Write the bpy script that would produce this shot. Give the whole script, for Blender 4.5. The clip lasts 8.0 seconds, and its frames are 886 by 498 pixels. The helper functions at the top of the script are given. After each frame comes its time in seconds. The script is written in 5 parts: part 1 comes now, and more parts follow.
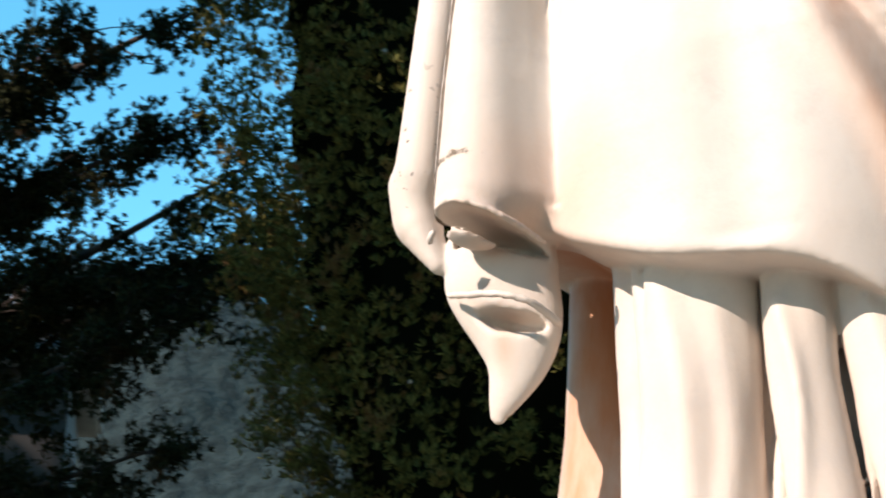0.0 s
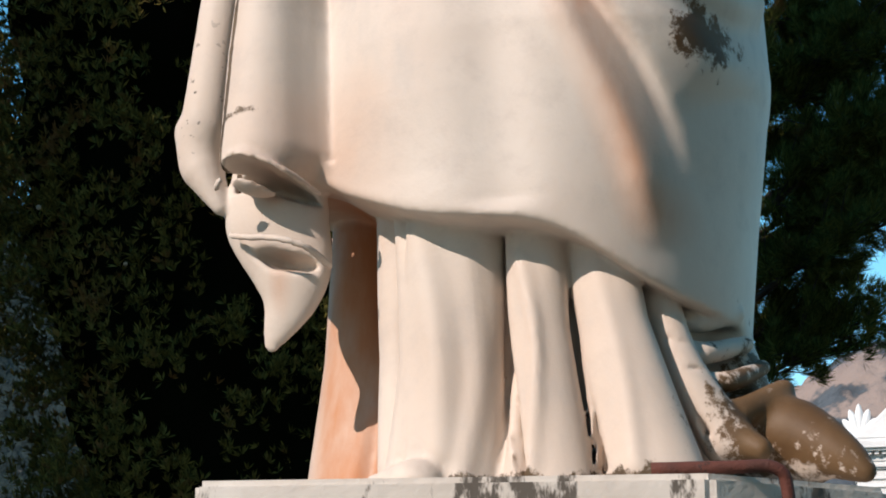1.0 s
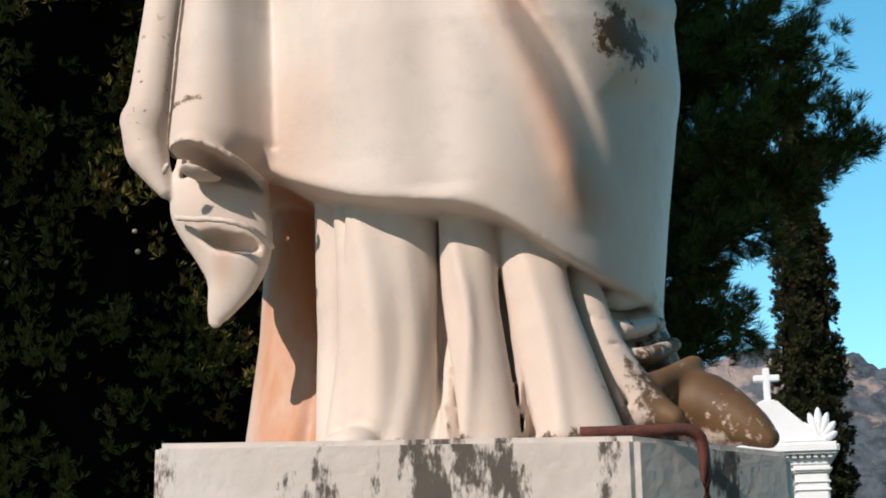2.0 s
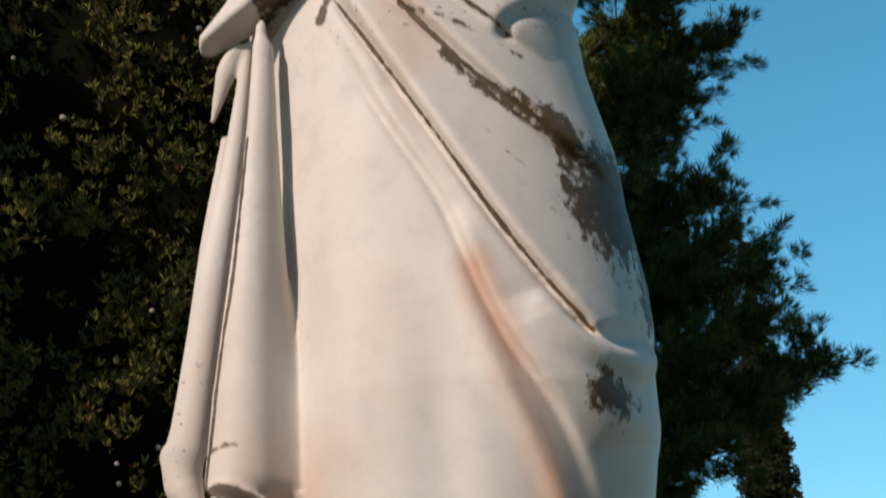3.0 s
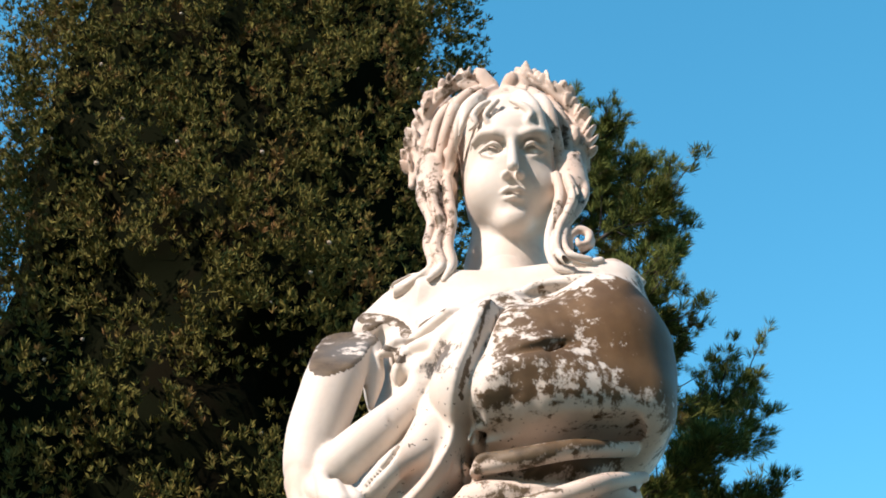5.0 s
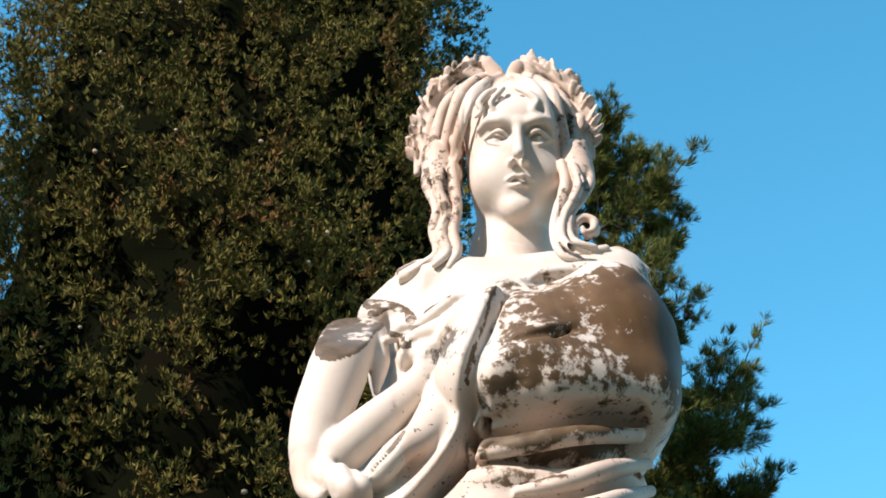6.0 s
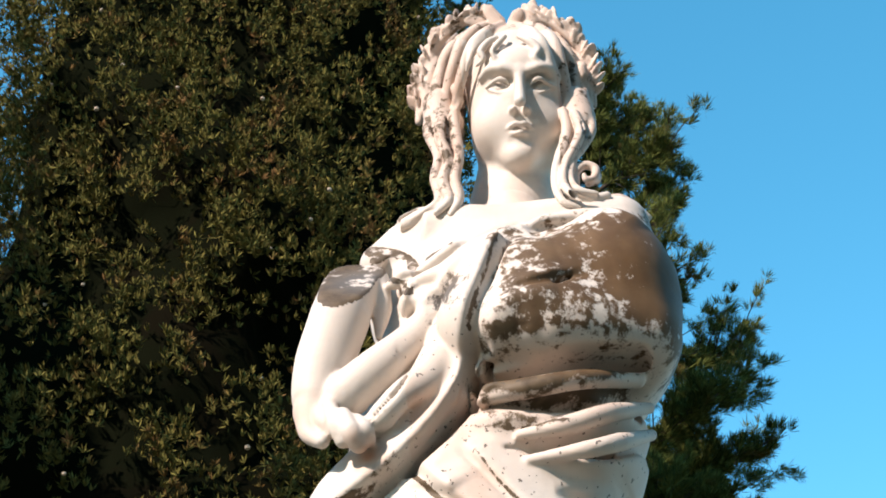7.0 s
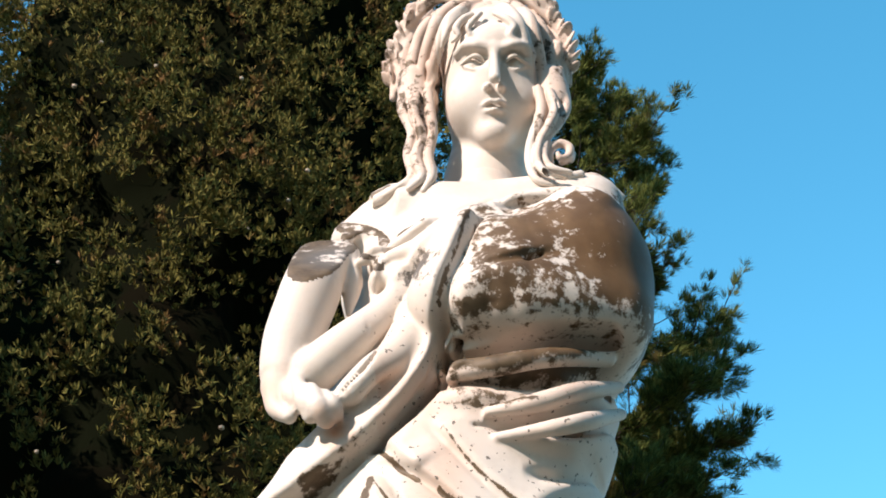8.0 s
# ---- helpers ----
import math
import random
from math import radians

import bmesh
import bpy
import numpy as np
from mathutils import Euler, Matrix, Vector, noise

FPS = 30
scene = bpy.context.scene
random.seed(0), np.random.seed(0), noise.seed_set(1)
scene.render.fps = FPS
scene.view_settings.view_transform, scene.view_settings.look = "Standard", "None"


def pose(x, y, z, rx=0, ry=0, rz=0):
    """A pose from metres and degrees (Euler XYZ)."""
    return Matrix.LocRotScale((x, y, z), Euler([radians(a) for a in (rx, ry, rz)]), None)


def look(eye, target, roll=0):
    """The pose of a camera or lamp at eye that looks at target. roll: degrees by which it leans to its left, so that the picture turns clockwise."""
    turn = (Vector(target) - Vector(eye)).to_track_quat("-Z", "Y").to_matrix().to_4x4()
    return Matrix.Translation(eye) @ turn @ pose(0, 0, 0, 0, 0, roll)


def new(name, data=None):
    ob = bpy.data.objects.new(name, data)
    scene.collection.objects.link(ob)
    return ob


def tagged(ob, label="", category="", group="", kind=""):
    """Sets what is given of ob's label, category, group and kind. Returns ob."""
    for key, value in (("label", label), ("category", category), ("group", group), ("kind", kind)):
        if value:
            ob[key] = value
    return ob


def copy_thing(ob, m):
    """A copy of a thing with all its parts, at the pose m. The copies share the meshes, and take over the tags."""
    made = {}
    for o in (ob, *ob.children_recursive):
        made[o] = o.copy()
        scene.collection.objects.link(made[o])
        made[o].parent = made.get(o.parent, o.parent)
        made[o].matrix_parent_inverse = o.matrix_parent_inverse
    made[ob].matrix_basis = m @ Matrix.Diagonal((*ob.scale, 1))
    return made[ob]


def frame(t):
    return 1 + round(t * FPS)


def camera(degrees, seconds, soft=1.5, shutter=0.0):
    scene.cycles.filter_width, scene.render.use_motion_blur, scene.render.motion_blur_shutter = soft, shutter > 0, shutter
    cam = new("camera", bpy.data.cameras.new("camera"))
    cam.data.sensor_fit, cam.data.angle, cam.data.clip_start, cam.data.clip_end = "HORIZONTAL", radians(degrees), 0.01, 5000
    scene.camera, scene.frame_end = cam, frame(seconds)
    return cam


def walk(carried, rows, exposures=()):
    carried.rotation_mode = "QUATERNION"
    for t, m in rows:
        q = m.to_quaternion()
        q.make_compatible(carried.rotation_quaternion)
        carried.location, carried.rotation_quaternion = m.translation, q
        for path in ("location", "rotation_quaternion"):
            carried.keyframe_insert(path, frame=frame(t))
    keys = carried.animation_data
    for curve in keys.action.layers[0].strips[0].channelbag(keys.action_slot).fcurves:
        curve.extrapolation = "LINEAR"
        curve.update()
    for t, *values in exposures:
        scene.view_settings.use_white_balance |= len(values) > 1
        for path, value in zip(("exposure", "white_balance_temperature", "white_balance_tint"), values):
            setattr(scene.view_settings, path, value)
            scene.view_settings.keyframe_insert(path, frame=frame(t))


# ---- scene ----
cam = camera(30.0, 8.0, soft=1.8, shutter=0.2)
PATH = [
    (0, (0.507, -1.304, 1.538), (-0.374, 0.365, 2.201), 0.7),
    (0.5, (0.446, -1.456, 1.52), (-0.166, 0.348, 2.13), -0.8),
    (1, (0.523, -1.5, 1.545), (-0.041, 0.347, 2.063), -0.2),
    (2.3, (0.479, -1.675, 1.49), (0.118, 0.218, 2.027), -1.2),
    (2.5, (0.479, -1.735, 1.506), (0.134, 0.146, 2.091), -1.2),
    (3, (0.489, -1.844, 1.581), (0.144, -0.022, 2.331), -0.8),
    (3.5, (0.507, -1.918, 1.634), (0.135, -0.172, 2.537), -0.9),
    (4, (0.511, -1.981, 1.677), (0.141, -0.318, 2.725), -0.9),
    (4.5, (0.514, -2.004, 1.695), (0.154, -0.402, 2.837), -0.3),
    (5, (0.486, -2.004, 1.701), (0.149, -0.44, 2.902), 0.7),
    (6.5, (0.47, -2.007, 1.68), (0.136, -0.427, 2.859), 1.0),
    (7, (0.47, -2.0, 1.67), (0.131, -0.403, 2.826), 0.9),
    (7.5, (0.469, -2.0, 1.668), (0.134, -0.393, 2.809), 1.0),
    (8, (0.478, -1.979, 1.668), (0.161, -0.368, 2.81), 1.2),
]
EXPOSURES = [(0, 0.98), (0.5, 0.45), (1.0, 0.3), (2.5, 0.15), (3.0, 0.02), (3.5, 0.06), (4.2, 0.5), (5.0, 0.9), (8.0, 0.95)]
walk(cam, [(t, look(eye, target, roll)) for t, eye, target, roll in PATH], EXPOSURES)

# ---- light ----
SUN_AZ, SUN_EL = radians(36), radians(34)      # to the left of -y, above the ground
to_sun = Vector((-math.sin(SUN_AZ) * math.cos(SUN_EL), -math.cos(SUN_AZ) * math.cos(SUN_EL), math.sin(SUN_EL)))
world = bpy.data.worlds.new("sky")
scene.world = world
world.use_nodes = True
wn = world.node_tree.nodes
sky = wn.new("ShaderNodeTexSky")
sky.sky_type, sky.sun_disc = "NISHITA", False
sky.sun_elevation, sky.sun_rotation = SUN_EL, math.atan2(to_sun.x, to_sun.y)
sky.air_density, sky.dust_density, sky.ozone_density = 1.0, 0.0, 1.6
tint = wn.new("ShaderNodeHueSaturation")
tint.inputs["Saturation"].default_value, tint.inputs["Hue"].default_value = 1.3, 0.474
world.node_tree.links.new(sky.outputs[0], tint.inputs["Color"])
world.node_tree.links.new(tint.outputs[0], wn["Background"].inputs[0])
wn["Background"].inputs[1].default_value = 0.165
sun_data = bpy.data.lights.new("sun", "SUN")
sun_data.energy, sun_data.angle, sun_data.color = 4.3, radians(0.5), (1.0, 0.84, 0.75)
sun = new("sun", sun_data)
sun.matrix_world = look(to_sun * 60, (0, 0, 0))


# ---- materials ----
class Mat:
    """A small builder of node materials."""

    def __init__(self, name, rough=0.7, metal=0.0, spec=0.4):
        self.m = bpy.data.materials.new(name)
        self.m.use_nodes = True
        self.t = self.m.node_tree
        self.b = self.t.nodes["Principled BSDF"]
        self.b.inputs["Roughness"].default_value = rough
        self.b.inputs["Metallic"].default_value = metal
        self.b.inputs["Specular IOR Level"].default_value = spec
        self.co = self.node("ShaderNodeTexCoord").outputs["Object"]

    def node(self, kind):
        return self.t.nodes.new(kind)

    def wire(self, a, b):
        self.t.links.new(a, b)

    def noise(self, scale, detail=4.0, rough=0.55, vec=None, stretch=None):
        n = self.node("ShaderNodeTexNoise")
        n.inputs["Scale"].default_value, n.inputs["Detail"].default_value, n.inputs["Roughness"].default_value = scale, detail, rough
        v = vec or self.co
        if stretch:
            mp = self.node("ShaderNodeMapping")
            mp.inputs["Scale"].default_value = stretch
            self.wire(v, mp.inputs[0])
            v = mp.outputs[0]
        self.wire(v, n.inputs["Vector"])
        return n.outputs["Fac"]

    def ramp(self, fac, lo, hi, a=0.0, b=1.0):
        n = self.node("ShaderNodeMapRange")
        n.interpolation_type = "SMOOTHSTEP"
        for k, v in zip(("From Min", "From Max", "To Min", "To Max"), (lo, hi, a, b)):
            n.inputs[k].default_value = v
        self.wire(fac, n.inputs["Value"])
        return n.outputs[0]

    def math(self, op, a, b):
        n = self.node("ShaderNodeMath")
        n.operation = op
        for k, v in enumerate((a, b)):
            if isinstance(v, (int, float)):
                n.inputs[k].default_value = v
            else:
                self.wire(v, n.inputs[k])
        return n.outputs[0]

    def mix(self, fac, a, b):
        n = self.node("ShaderNodeMix")
        n.data_type = "RGBA"
        for k, v in ((0, fac), (6, a), (7, b)):
            if isinstance(v, (int, float)):
                n.inputs[k].default_value = v
            elif isinstance(v, tuple):
                n.inputs[k].default_value = (*v, 1)
            else:
                self.wire(v, n.inputs[k])
        return n.outputs[2]

    def attr(self, name):
        n = self.node("ShaderNodeAttribute")
        n.attribute_name = name
        return n.outputs["Fac"]

    def island(self):
        return self.node("ShaderNodeNewGeometry").outputs["Random Per Island"]

    def color(self, c):
        if isinstance(c, tuple):
            self.b.inputs["Base Color"].default_value = (*c, 1)
        else:
            self.wire(c, self.b.inputs["Base Color"])
        return self

    def bump(self, height, strength=0.3, distance=0.004):
        n = self.node("ShaderNodeBump")
        n.inputs["Strength"].default_value, n.inputs["Distance"].default_value = strength, distance
        self.wire(height, n.inputs["Height"])
        self.wire(n.outputs[0], self.b.inputs["Normal"])
        return self


def marble_statue():
    m = Mat("weathered_marble", 0.62)
    tone = m.mix(m.ramp(m.noise(3.2, 3), 0.35, 0.7), (0.63, 0.565, 0.5), (0.56, 0.465, 0.39))
    tone = m.mix(m.ramp(m.noise(26, 6, 0.65), 0.45, 0.75, 0, 0.5), tone, (0.47, 0.41, 0.365))
    tone = m.mix(m.ramp(m.noise(9, 5, 0.6, None, (1, 1, 0.35)), 0.56, 0.75, 0, 0.4), tone, (0.43, 0.415, 0.39))
    rust = m.math("MULTIPLY", m.attr("rust"), m.ramp(m.noise(16, 5, 0.6, None, (1, 1, 0.4)), 0.25, 0.65, 0.45, 1.0))
    tone = m.mix(rust, tone, (0.45, 0.19, 0.08))
    grain = m.noise(70, 6, 0.7)
    patch = m.noise(22, 6, 0.65, None, (1, 1, 0.55))
    level = m.math("ADD", m.math("MULTIPLY", grain, 0.5), m.math("MULTIPLY", patch, 0.5))
    edge = m.math("SUBTRACT", m.attr("stain_shade"), level)
    lichen = m.ramp(edge, -0.03, 0.05)
    crust = m.mix(m.ramp(m.noise(45, 4), 0.35, 0.65), (0.066, 0.042, 0.021), (0.12, 0.082, 0.046))
    crust = m.mix(m.attr("brown"), crust, m.mix(m.ramp(m.noise(14, 5), 0.35, 0.7), (0.085, 0.042, 0.013), (0.14, 0.076, 0.029)))
    crust = m.mix(m.attr("grey"), crust, (0.13, 0.125, 0.12))
    tone = m.mix(lichen, tone, crust)
    specks = m.ramp(m.noise(120, 2, 0.5), 0.66, 0.7, 0, 0.85)
    specks = m.math("MULTIPLY", specks, m.attr("speck"))
    m.color(m.mix(specks, tone, (0.06, 0.05, 0.04)))
    height = m.math("ADD", m.math("MULTIPLY", grain, 0.5), m.math("MULTIPLY", lichen, 0.5))
    return m.bump(height, 0.35, 0.003).m


def stone(name, a, b, dark=(0.07, 0.06, 0.05), amount=0.6, scale=1.0):
    m = Mat(name, 0.8)
    c = m.mix(m.ramp(m.noise(5 * scale, 5), 0.35, 0.7), a, b)
    c = m.mix(m.ramp(m.noise(17 * scale, 6, 0.7, None, (1, 1, 0.35)), amount, amount + 0.06), c, dark)
    return m.color(c).bump(m.noise(60 * scale, 5), 0.4, 0.004).m


def foliage(name, light, dark, brown, share=0.5, scale=3.0):
    m = Mat(name, 0.9, 0, 0.06)
    c = m.mix(m.island(), dark, light)
    c = m.mix(m.ramp(m.noise(scale, 4), share, share + 0.16, 0, 0.85), c, brown)
    return m.color(c).m


def bark(name, a, b):
    m = Mat(name, 0.9)
    n = m.noise(9, 6, 0.6, None, (1, 1, 0.2))
    return m.color(m.mix(m.ramp(n, 0.35, 0.65), a, b)).bump(n, 0.7, 0.02).m


def mountain_rock(name, scrub, rock, scale, share):
    m = Mat(name, 0.95, 0, 0.1)
    n = m.noise(scale, 8, 0.62)
    c = m.mix(m.ramp(m.noise(scale * 4, 6, 0.6), 0.4, 0.62), scrub, tuple(v * 0.55 for v in scrub))
    c = m.mix(m.ramp(n, share, share + 0.07), c, rock)
    return m.color(c).bump(n, 0.8, 6.0).m


MARBLE = marble_statue()
PLINTH = stone("stained_plinth_marble", (0.66, 0.62, 0.57), (0.55, 0.49, 0.43), (0.1, 0.085, 0.07), 0.56)
WHITE = stone("white_tomb_marble", (0.8, 0.79, 0.77), (0.7, 0.69, 0.67), (0.4, 0.39, 0.37), 0.68, 0.5)
GREY = stone("grey_roof_stone", (0.3, 0.28, 0.26), (0.2, 0.19, 0.18), (0.09, 0.085, 0.08), 0.6, 0.6)
# chapel plaster with the shade on the wall put into its colour
WALL = stone("shaded_plaster", (0.05, 0.042, 0.035), (0.035, 0.03, 0.026), (0.02, 0.018, 0.016), 0.6, 0.5)
CYPRESS = foliage("cypress_foliage", (0.19, 0.165, 0.044), (0.038, 0.038, 0.011), (0.205, 0.105, 0.042), 0.54, 5.0)
# near-black leaf colour that holds the shade inside the cypress crowns
SHADE = foliage("cypress_shade", (0.005, 0.006, 0.003), (0.003, 0.004, 0.002), (0.006, 0.005, 0.003), 0.5)
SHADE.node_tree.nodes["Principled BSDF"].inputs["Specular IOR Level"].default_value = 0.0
PINE = foliage("pine_needles", (0.16, 0.17, 0.04), (0.022, 0.032, 0.01), (0.14, 0.08, 0.03), 0.58, 3.0)
CEDAR = foliage("cedar_foliage", (0.05, 0.05, 0.02), (0.012, 0.016, 0.007), (0.09, 0.05, 0.022), 0.55, 2.5)
BARK = bark("tree_bark", (0.075, 0.05, 0.036), (0.03, 0.022, 0.017))
CONE = Mat("cypress_cone", 0.8).color((0.42, 0.33, 0.24)).m
RUST = stone("rusty_iron", (0.1, 0.03, 0.02), (0.06, 0.024, 0.018), (0.03, 0.018, 0.015), 0.6, 6)
GROUND = stone("dry_earth", (0.14, 0.115, 0.08), (0.1, 0.09, 0.05), (0.05, 0.06, 0.025), 0.52, 0.2)
# distance haze is mixed into the blue-grey scrub colour of the mountain
MOUNT = mountain_rock("bare_mountain", (0.09, 0.1, 0.11), (0.27, 0.205, 0.175), 0.05, 0.5)
HILL = mountain_rock("scrub_hill", (0.024, 0.035, 0.034), (0.26, 0.22, 0.19), 0.11, 0.68)


# ---- mesh helpers ----
def mesh_from(name, verts, faces, mat, smooth=True):
    me = bpy.data.meshes.new(name)
    verts, faces = np.asarray(verts, np.float32), np.asarray(faces, np.int32)
    n = faces.shape[1]
    me.vertices.add(len(verts))
    me.vertices.foreach_set("co", verts.ravel())
    me.loops.add(faces.size)
    me.loops.foreach_set("vertex_index", faces.ravel())
    me.polygons.add(len(faces))
    me.polygons.foreach_set("loop_start", np.arange(0, faces.size, n, dtype=np.int32))
    me.polygons.foreach_set("use_smooth", np.full(len(faces), smooth, bool))
    me.materials.append(mat)
    me.update()
    me.validate()
    return me


def part(name, bm, material, parent=None, label=""):
    """One bmesh as one mesh object under a thing or a part."""
    me = bpy.data.meshes.new(name)
    bm.to_mesh(me)
    bm.free()
    me.materials.append(material)
    ob = new(name, me)
    ob.parent = parent
    return tagged(ob, label)


def box(lo, hi, bevel=0.004, m=None):
    bm = bmesh.new()
    lo, hi = Vector(lo), Vector(hi)
    bmesh.ops.create_cube(bm, size=1, matrix=Matrix.Translation((lo + hi) / 2) @ Matrix.Diagonal((*(hi - lo), 1)))
    if bevel:
        bmesh.ops.bevel(bm, geom=bm.edges[:], offset=bevel, segments=2, affect="EDGES")
    if m:
        bm.transform(m)
    return bm


def prism(outline, z0, z1, bevel=0.004):
    bm = bmesh.new()
    low = bm.faces.new([bm.verts.new((x, y, z0)) for x, y in outline])
    up = bmesh.ops.extrude_face_region(bm, geom=[low])["geom"]
    for v in up:
        if isinstance(v, bmesh.types.BMVert):
            v.co.z = z1
    bmesh.ops.recalc_face_normals(bm, faces=bm.faces)
    if bevel:
        bmesh.ops.bevel(bm, geom=bm.edges[:], offset=bevel, segments=2, affect="EDGES")
    return bm


def tube(points, radii, sides=7, bm=None):
    bm = bm or bmesh.new()
    pts = [Vector(p) for p in points]
    rings = []
    for n, p in enumerate(pts):
        way = (pts[min(n + 1, len(pts) - 1)] - pts[max(n - 1, 0)]).normalized()
        q = way.to_track_quat("Z", "Y")
        rings.append([bm.verts.new(p + q @ Vector((radii[n] * math.cos(a), radii[n] * math.sin(a), 0)))
                      for a in np.linspace(0, math.tau, sides, endpoint=False)])
    for a, b in zip(rings, rings[1:]):
        for k in range(sides):
            f = bm.faces.new((a[k], a[(k + 1) % sides], b[(k + 1) % sides], b[k]))
            f.smooth = True
    bm.faces.new(rings[-1])
    bm.faces.new(rings[0][::-1])
    return bm


def bend(points, steps=6):
    """A smooth curve through a few points."""
    p = np.array(points, float)
    p = np.vstack([2 * p[0] - p[1], p, 2 * p[-1] - p[-2]])
    out = []
    for k in range(1, len(p) - 2):
        for s in np.linspace(0, 1, steps, endpoint=False):
            a, b, c, d = p[k - 1 : k + 3]
            out.append(0.5 * (2 * b + (c - a) * s + (2 * a - 5 * b + 4 * c - d) * s * s + (3 * b - a - 3 * c + d) * s**3))
    return np.array(out + [p[-2]])


# ---- the statue: soft solids blended in a field of distances, then meshed ----
class Field:
    def __init__(self, lo, hi, step):
        self.lo, self.step = np.array(lo, float), step
        self.ax = [np.arange(a, b, step, dtype=np.float32) for a, b in zip(lo, hi)]
        self.f = np.full([len(a) for a in self.ax], 0.2, np.float32)

    def block(self, lo, hi):
        sl = []
        for a, l, h in zip(self.ax, lo, hi):
            i, j = np.searchsorted(a, (l, h))
            sl.append(slice(int(i), int(j)))
        x, y, z = (a[s] for a, s in zip(self.ax, sl))
        return tuple(sl), x[:, None, None], y[None, :, None], z[None, None, :]

    def add(self, fn, lo, hi, k=0.02, cut=False):
        sl, x, y, z = self.block(np.array(lo) - k - 0.02, np.array(hi) + k + 0.02)
        if 0 in [s.stop - s.start for s in sl]:
            return
        d, old = fn(x, y, z), self.f[sl]
        if cut:
            d, old = -d, old
            h = np.maximum(k - np.abs(old - d), 0) / k
            self.f[sl] = np.maximum(old, d) + h * h * k / 4
        else:
            h = np.maximum(k - np.abs(old - d), 0) / k
            self.f[sl] = np.minimum(old, d) - h * h * k / 4

    def ball(self, c, r, k=0.02, turn=None, cut=False):
        """An ellipsoid, turned by a matrix."""
        c, r = np.array(c, float), np.array(r, float) * np.ones(3)
        m = np.array(turn.to_3x3().transposed()) if turn else np.eye(3)

        def fn(x, y, z):
            x, y, z = x - c[0], y - c[1], z - c[2]
            u = [(m[n][0] * x + m[n][1] * y + m[n][2] * z) / r[n] for n in range(3)]
            k0 = np.sqrt(u[0] ** 2 + u[1] ** 2 + u[2] ** 2)
            k1 = np.sqrt((u[0] / r[0]) ** 2 + (u[1] / r[1]) ** 2 + (u[2] / r[2]) ** 2) + 1e-6
            return k0 * (k0 - 1) / k1

        self.add(fn, c - r.max(), c + r.max(), k, cut)

    def limb(self, points, radii, k=0.02, flat=1.0, cut=False, steps=5):
        """A tapered, bent tube; flat squeezes it in y about its own line."""
        p = bend(points, steps) if len(points) > 2 else np.array(points, float)
        r = np.interp(np.linspace(0, 1, len(p)), np.linspace(0, 1, len(radii)), radii)
        big = max(radii)

        def fn(x, y, z):
            best = None
            for a, b, ra, rb in zip(p, p[1:], r, r[1:]):
                ab = b - a
                w = ab * (1, 1 / flat**2, 1)
                t = np.clip(((x - a[0]) * w[0] + (y - a[1]) * w[1] + (z - a[2]) * w[2]) / max(ab @ w, 1e-9), 0, 1)
                q = np.sqrt((x - a[0] - t * ab[0]) ** 2 + ((y - a[1] - t * ab[1]) / flat) ** 2 + (z - a[2] - t * ab[2]) ** 2)
                q = (q - ra - t * (rb - ra)) * min(1.0, max(flat, 0.5))
                best = q if best is None else np.minimum(best, q)
            return best

        wide = np.array((big, big * max(1.0, flat), big))
        self.add(fn, p.min(0) - wide, p.max(0) + wide, k, cut)

    def mesh(self):
        f, inside = self.f, self.f < 0
        n = np.array(f.shape) - 1
        view = lambda a, o: a[o[0] : o[0] + n[0], o[1] : o[1] + n[1], o[2] : o[2] + n[2]]  # noqa: E731
        offs = [(i, j, k) for i in (0, 1) for j in (0, 1) for k in (0, 1)]
        count = sum(view(inside, o).astype(np.int8) for o in offs)
        cells = np.argwhere((count > 0) & (count < 8))
        val = {o: f[cells[:, 0] + o[0], cells[:, 1] + o[1], cells[:, 2] + o[2]] for o in offs}
        total, hits = np.zeros((len(cells), 3)), np.zeros(len(cells))
        for a in offs:
            for axis in range(3):
                if a[axis]:
                    continue
                b = tuple(v + (n_ == axis) for n_, v in enumerate(a))
                cross = (val[a] < 0) != (val[b] < 0)
                t = np.where(cross, val[a] / np.where(cross, val[a] - val[b], 1), 0)
                at = np.tile(np.array(a, float), (len(cells), 1))
                at[:, axis] += t
                total += at * cross[:, None]
                hits += cross
        verts = self.lo + (cells + total / hits[:, None]) * self.step
        index = np.full(n, -1, np.int64)
        index[tuple(cells.T)] = np.arange(len(cells))
        faces = []
        for axis in range(3):
            a, b = inside, np.roll(inside, -1, axis)
            sl = [slice(1, -1)] * 3
            e = np.argwhere((a != b)[tuple(sl)]) + 1
            if not len(e):
                continue
            flip = ~inside[tuple(e.T)]
            u, v = np.eye(3, dtype=int)[[(axis + 1) % 3, (axis + 2) % 3]]
            e = np.minimum(e, n - 1)
            quad = np.stack([index[tuple((e - o).T)] for o in (u + v, v, 0 * u, u)], 1)
            quad[flip] = quad[flip][:, ::-1]
            faces.append(quad[(quad >= 0).all(1)])
        return verts, np.vstack(faces)


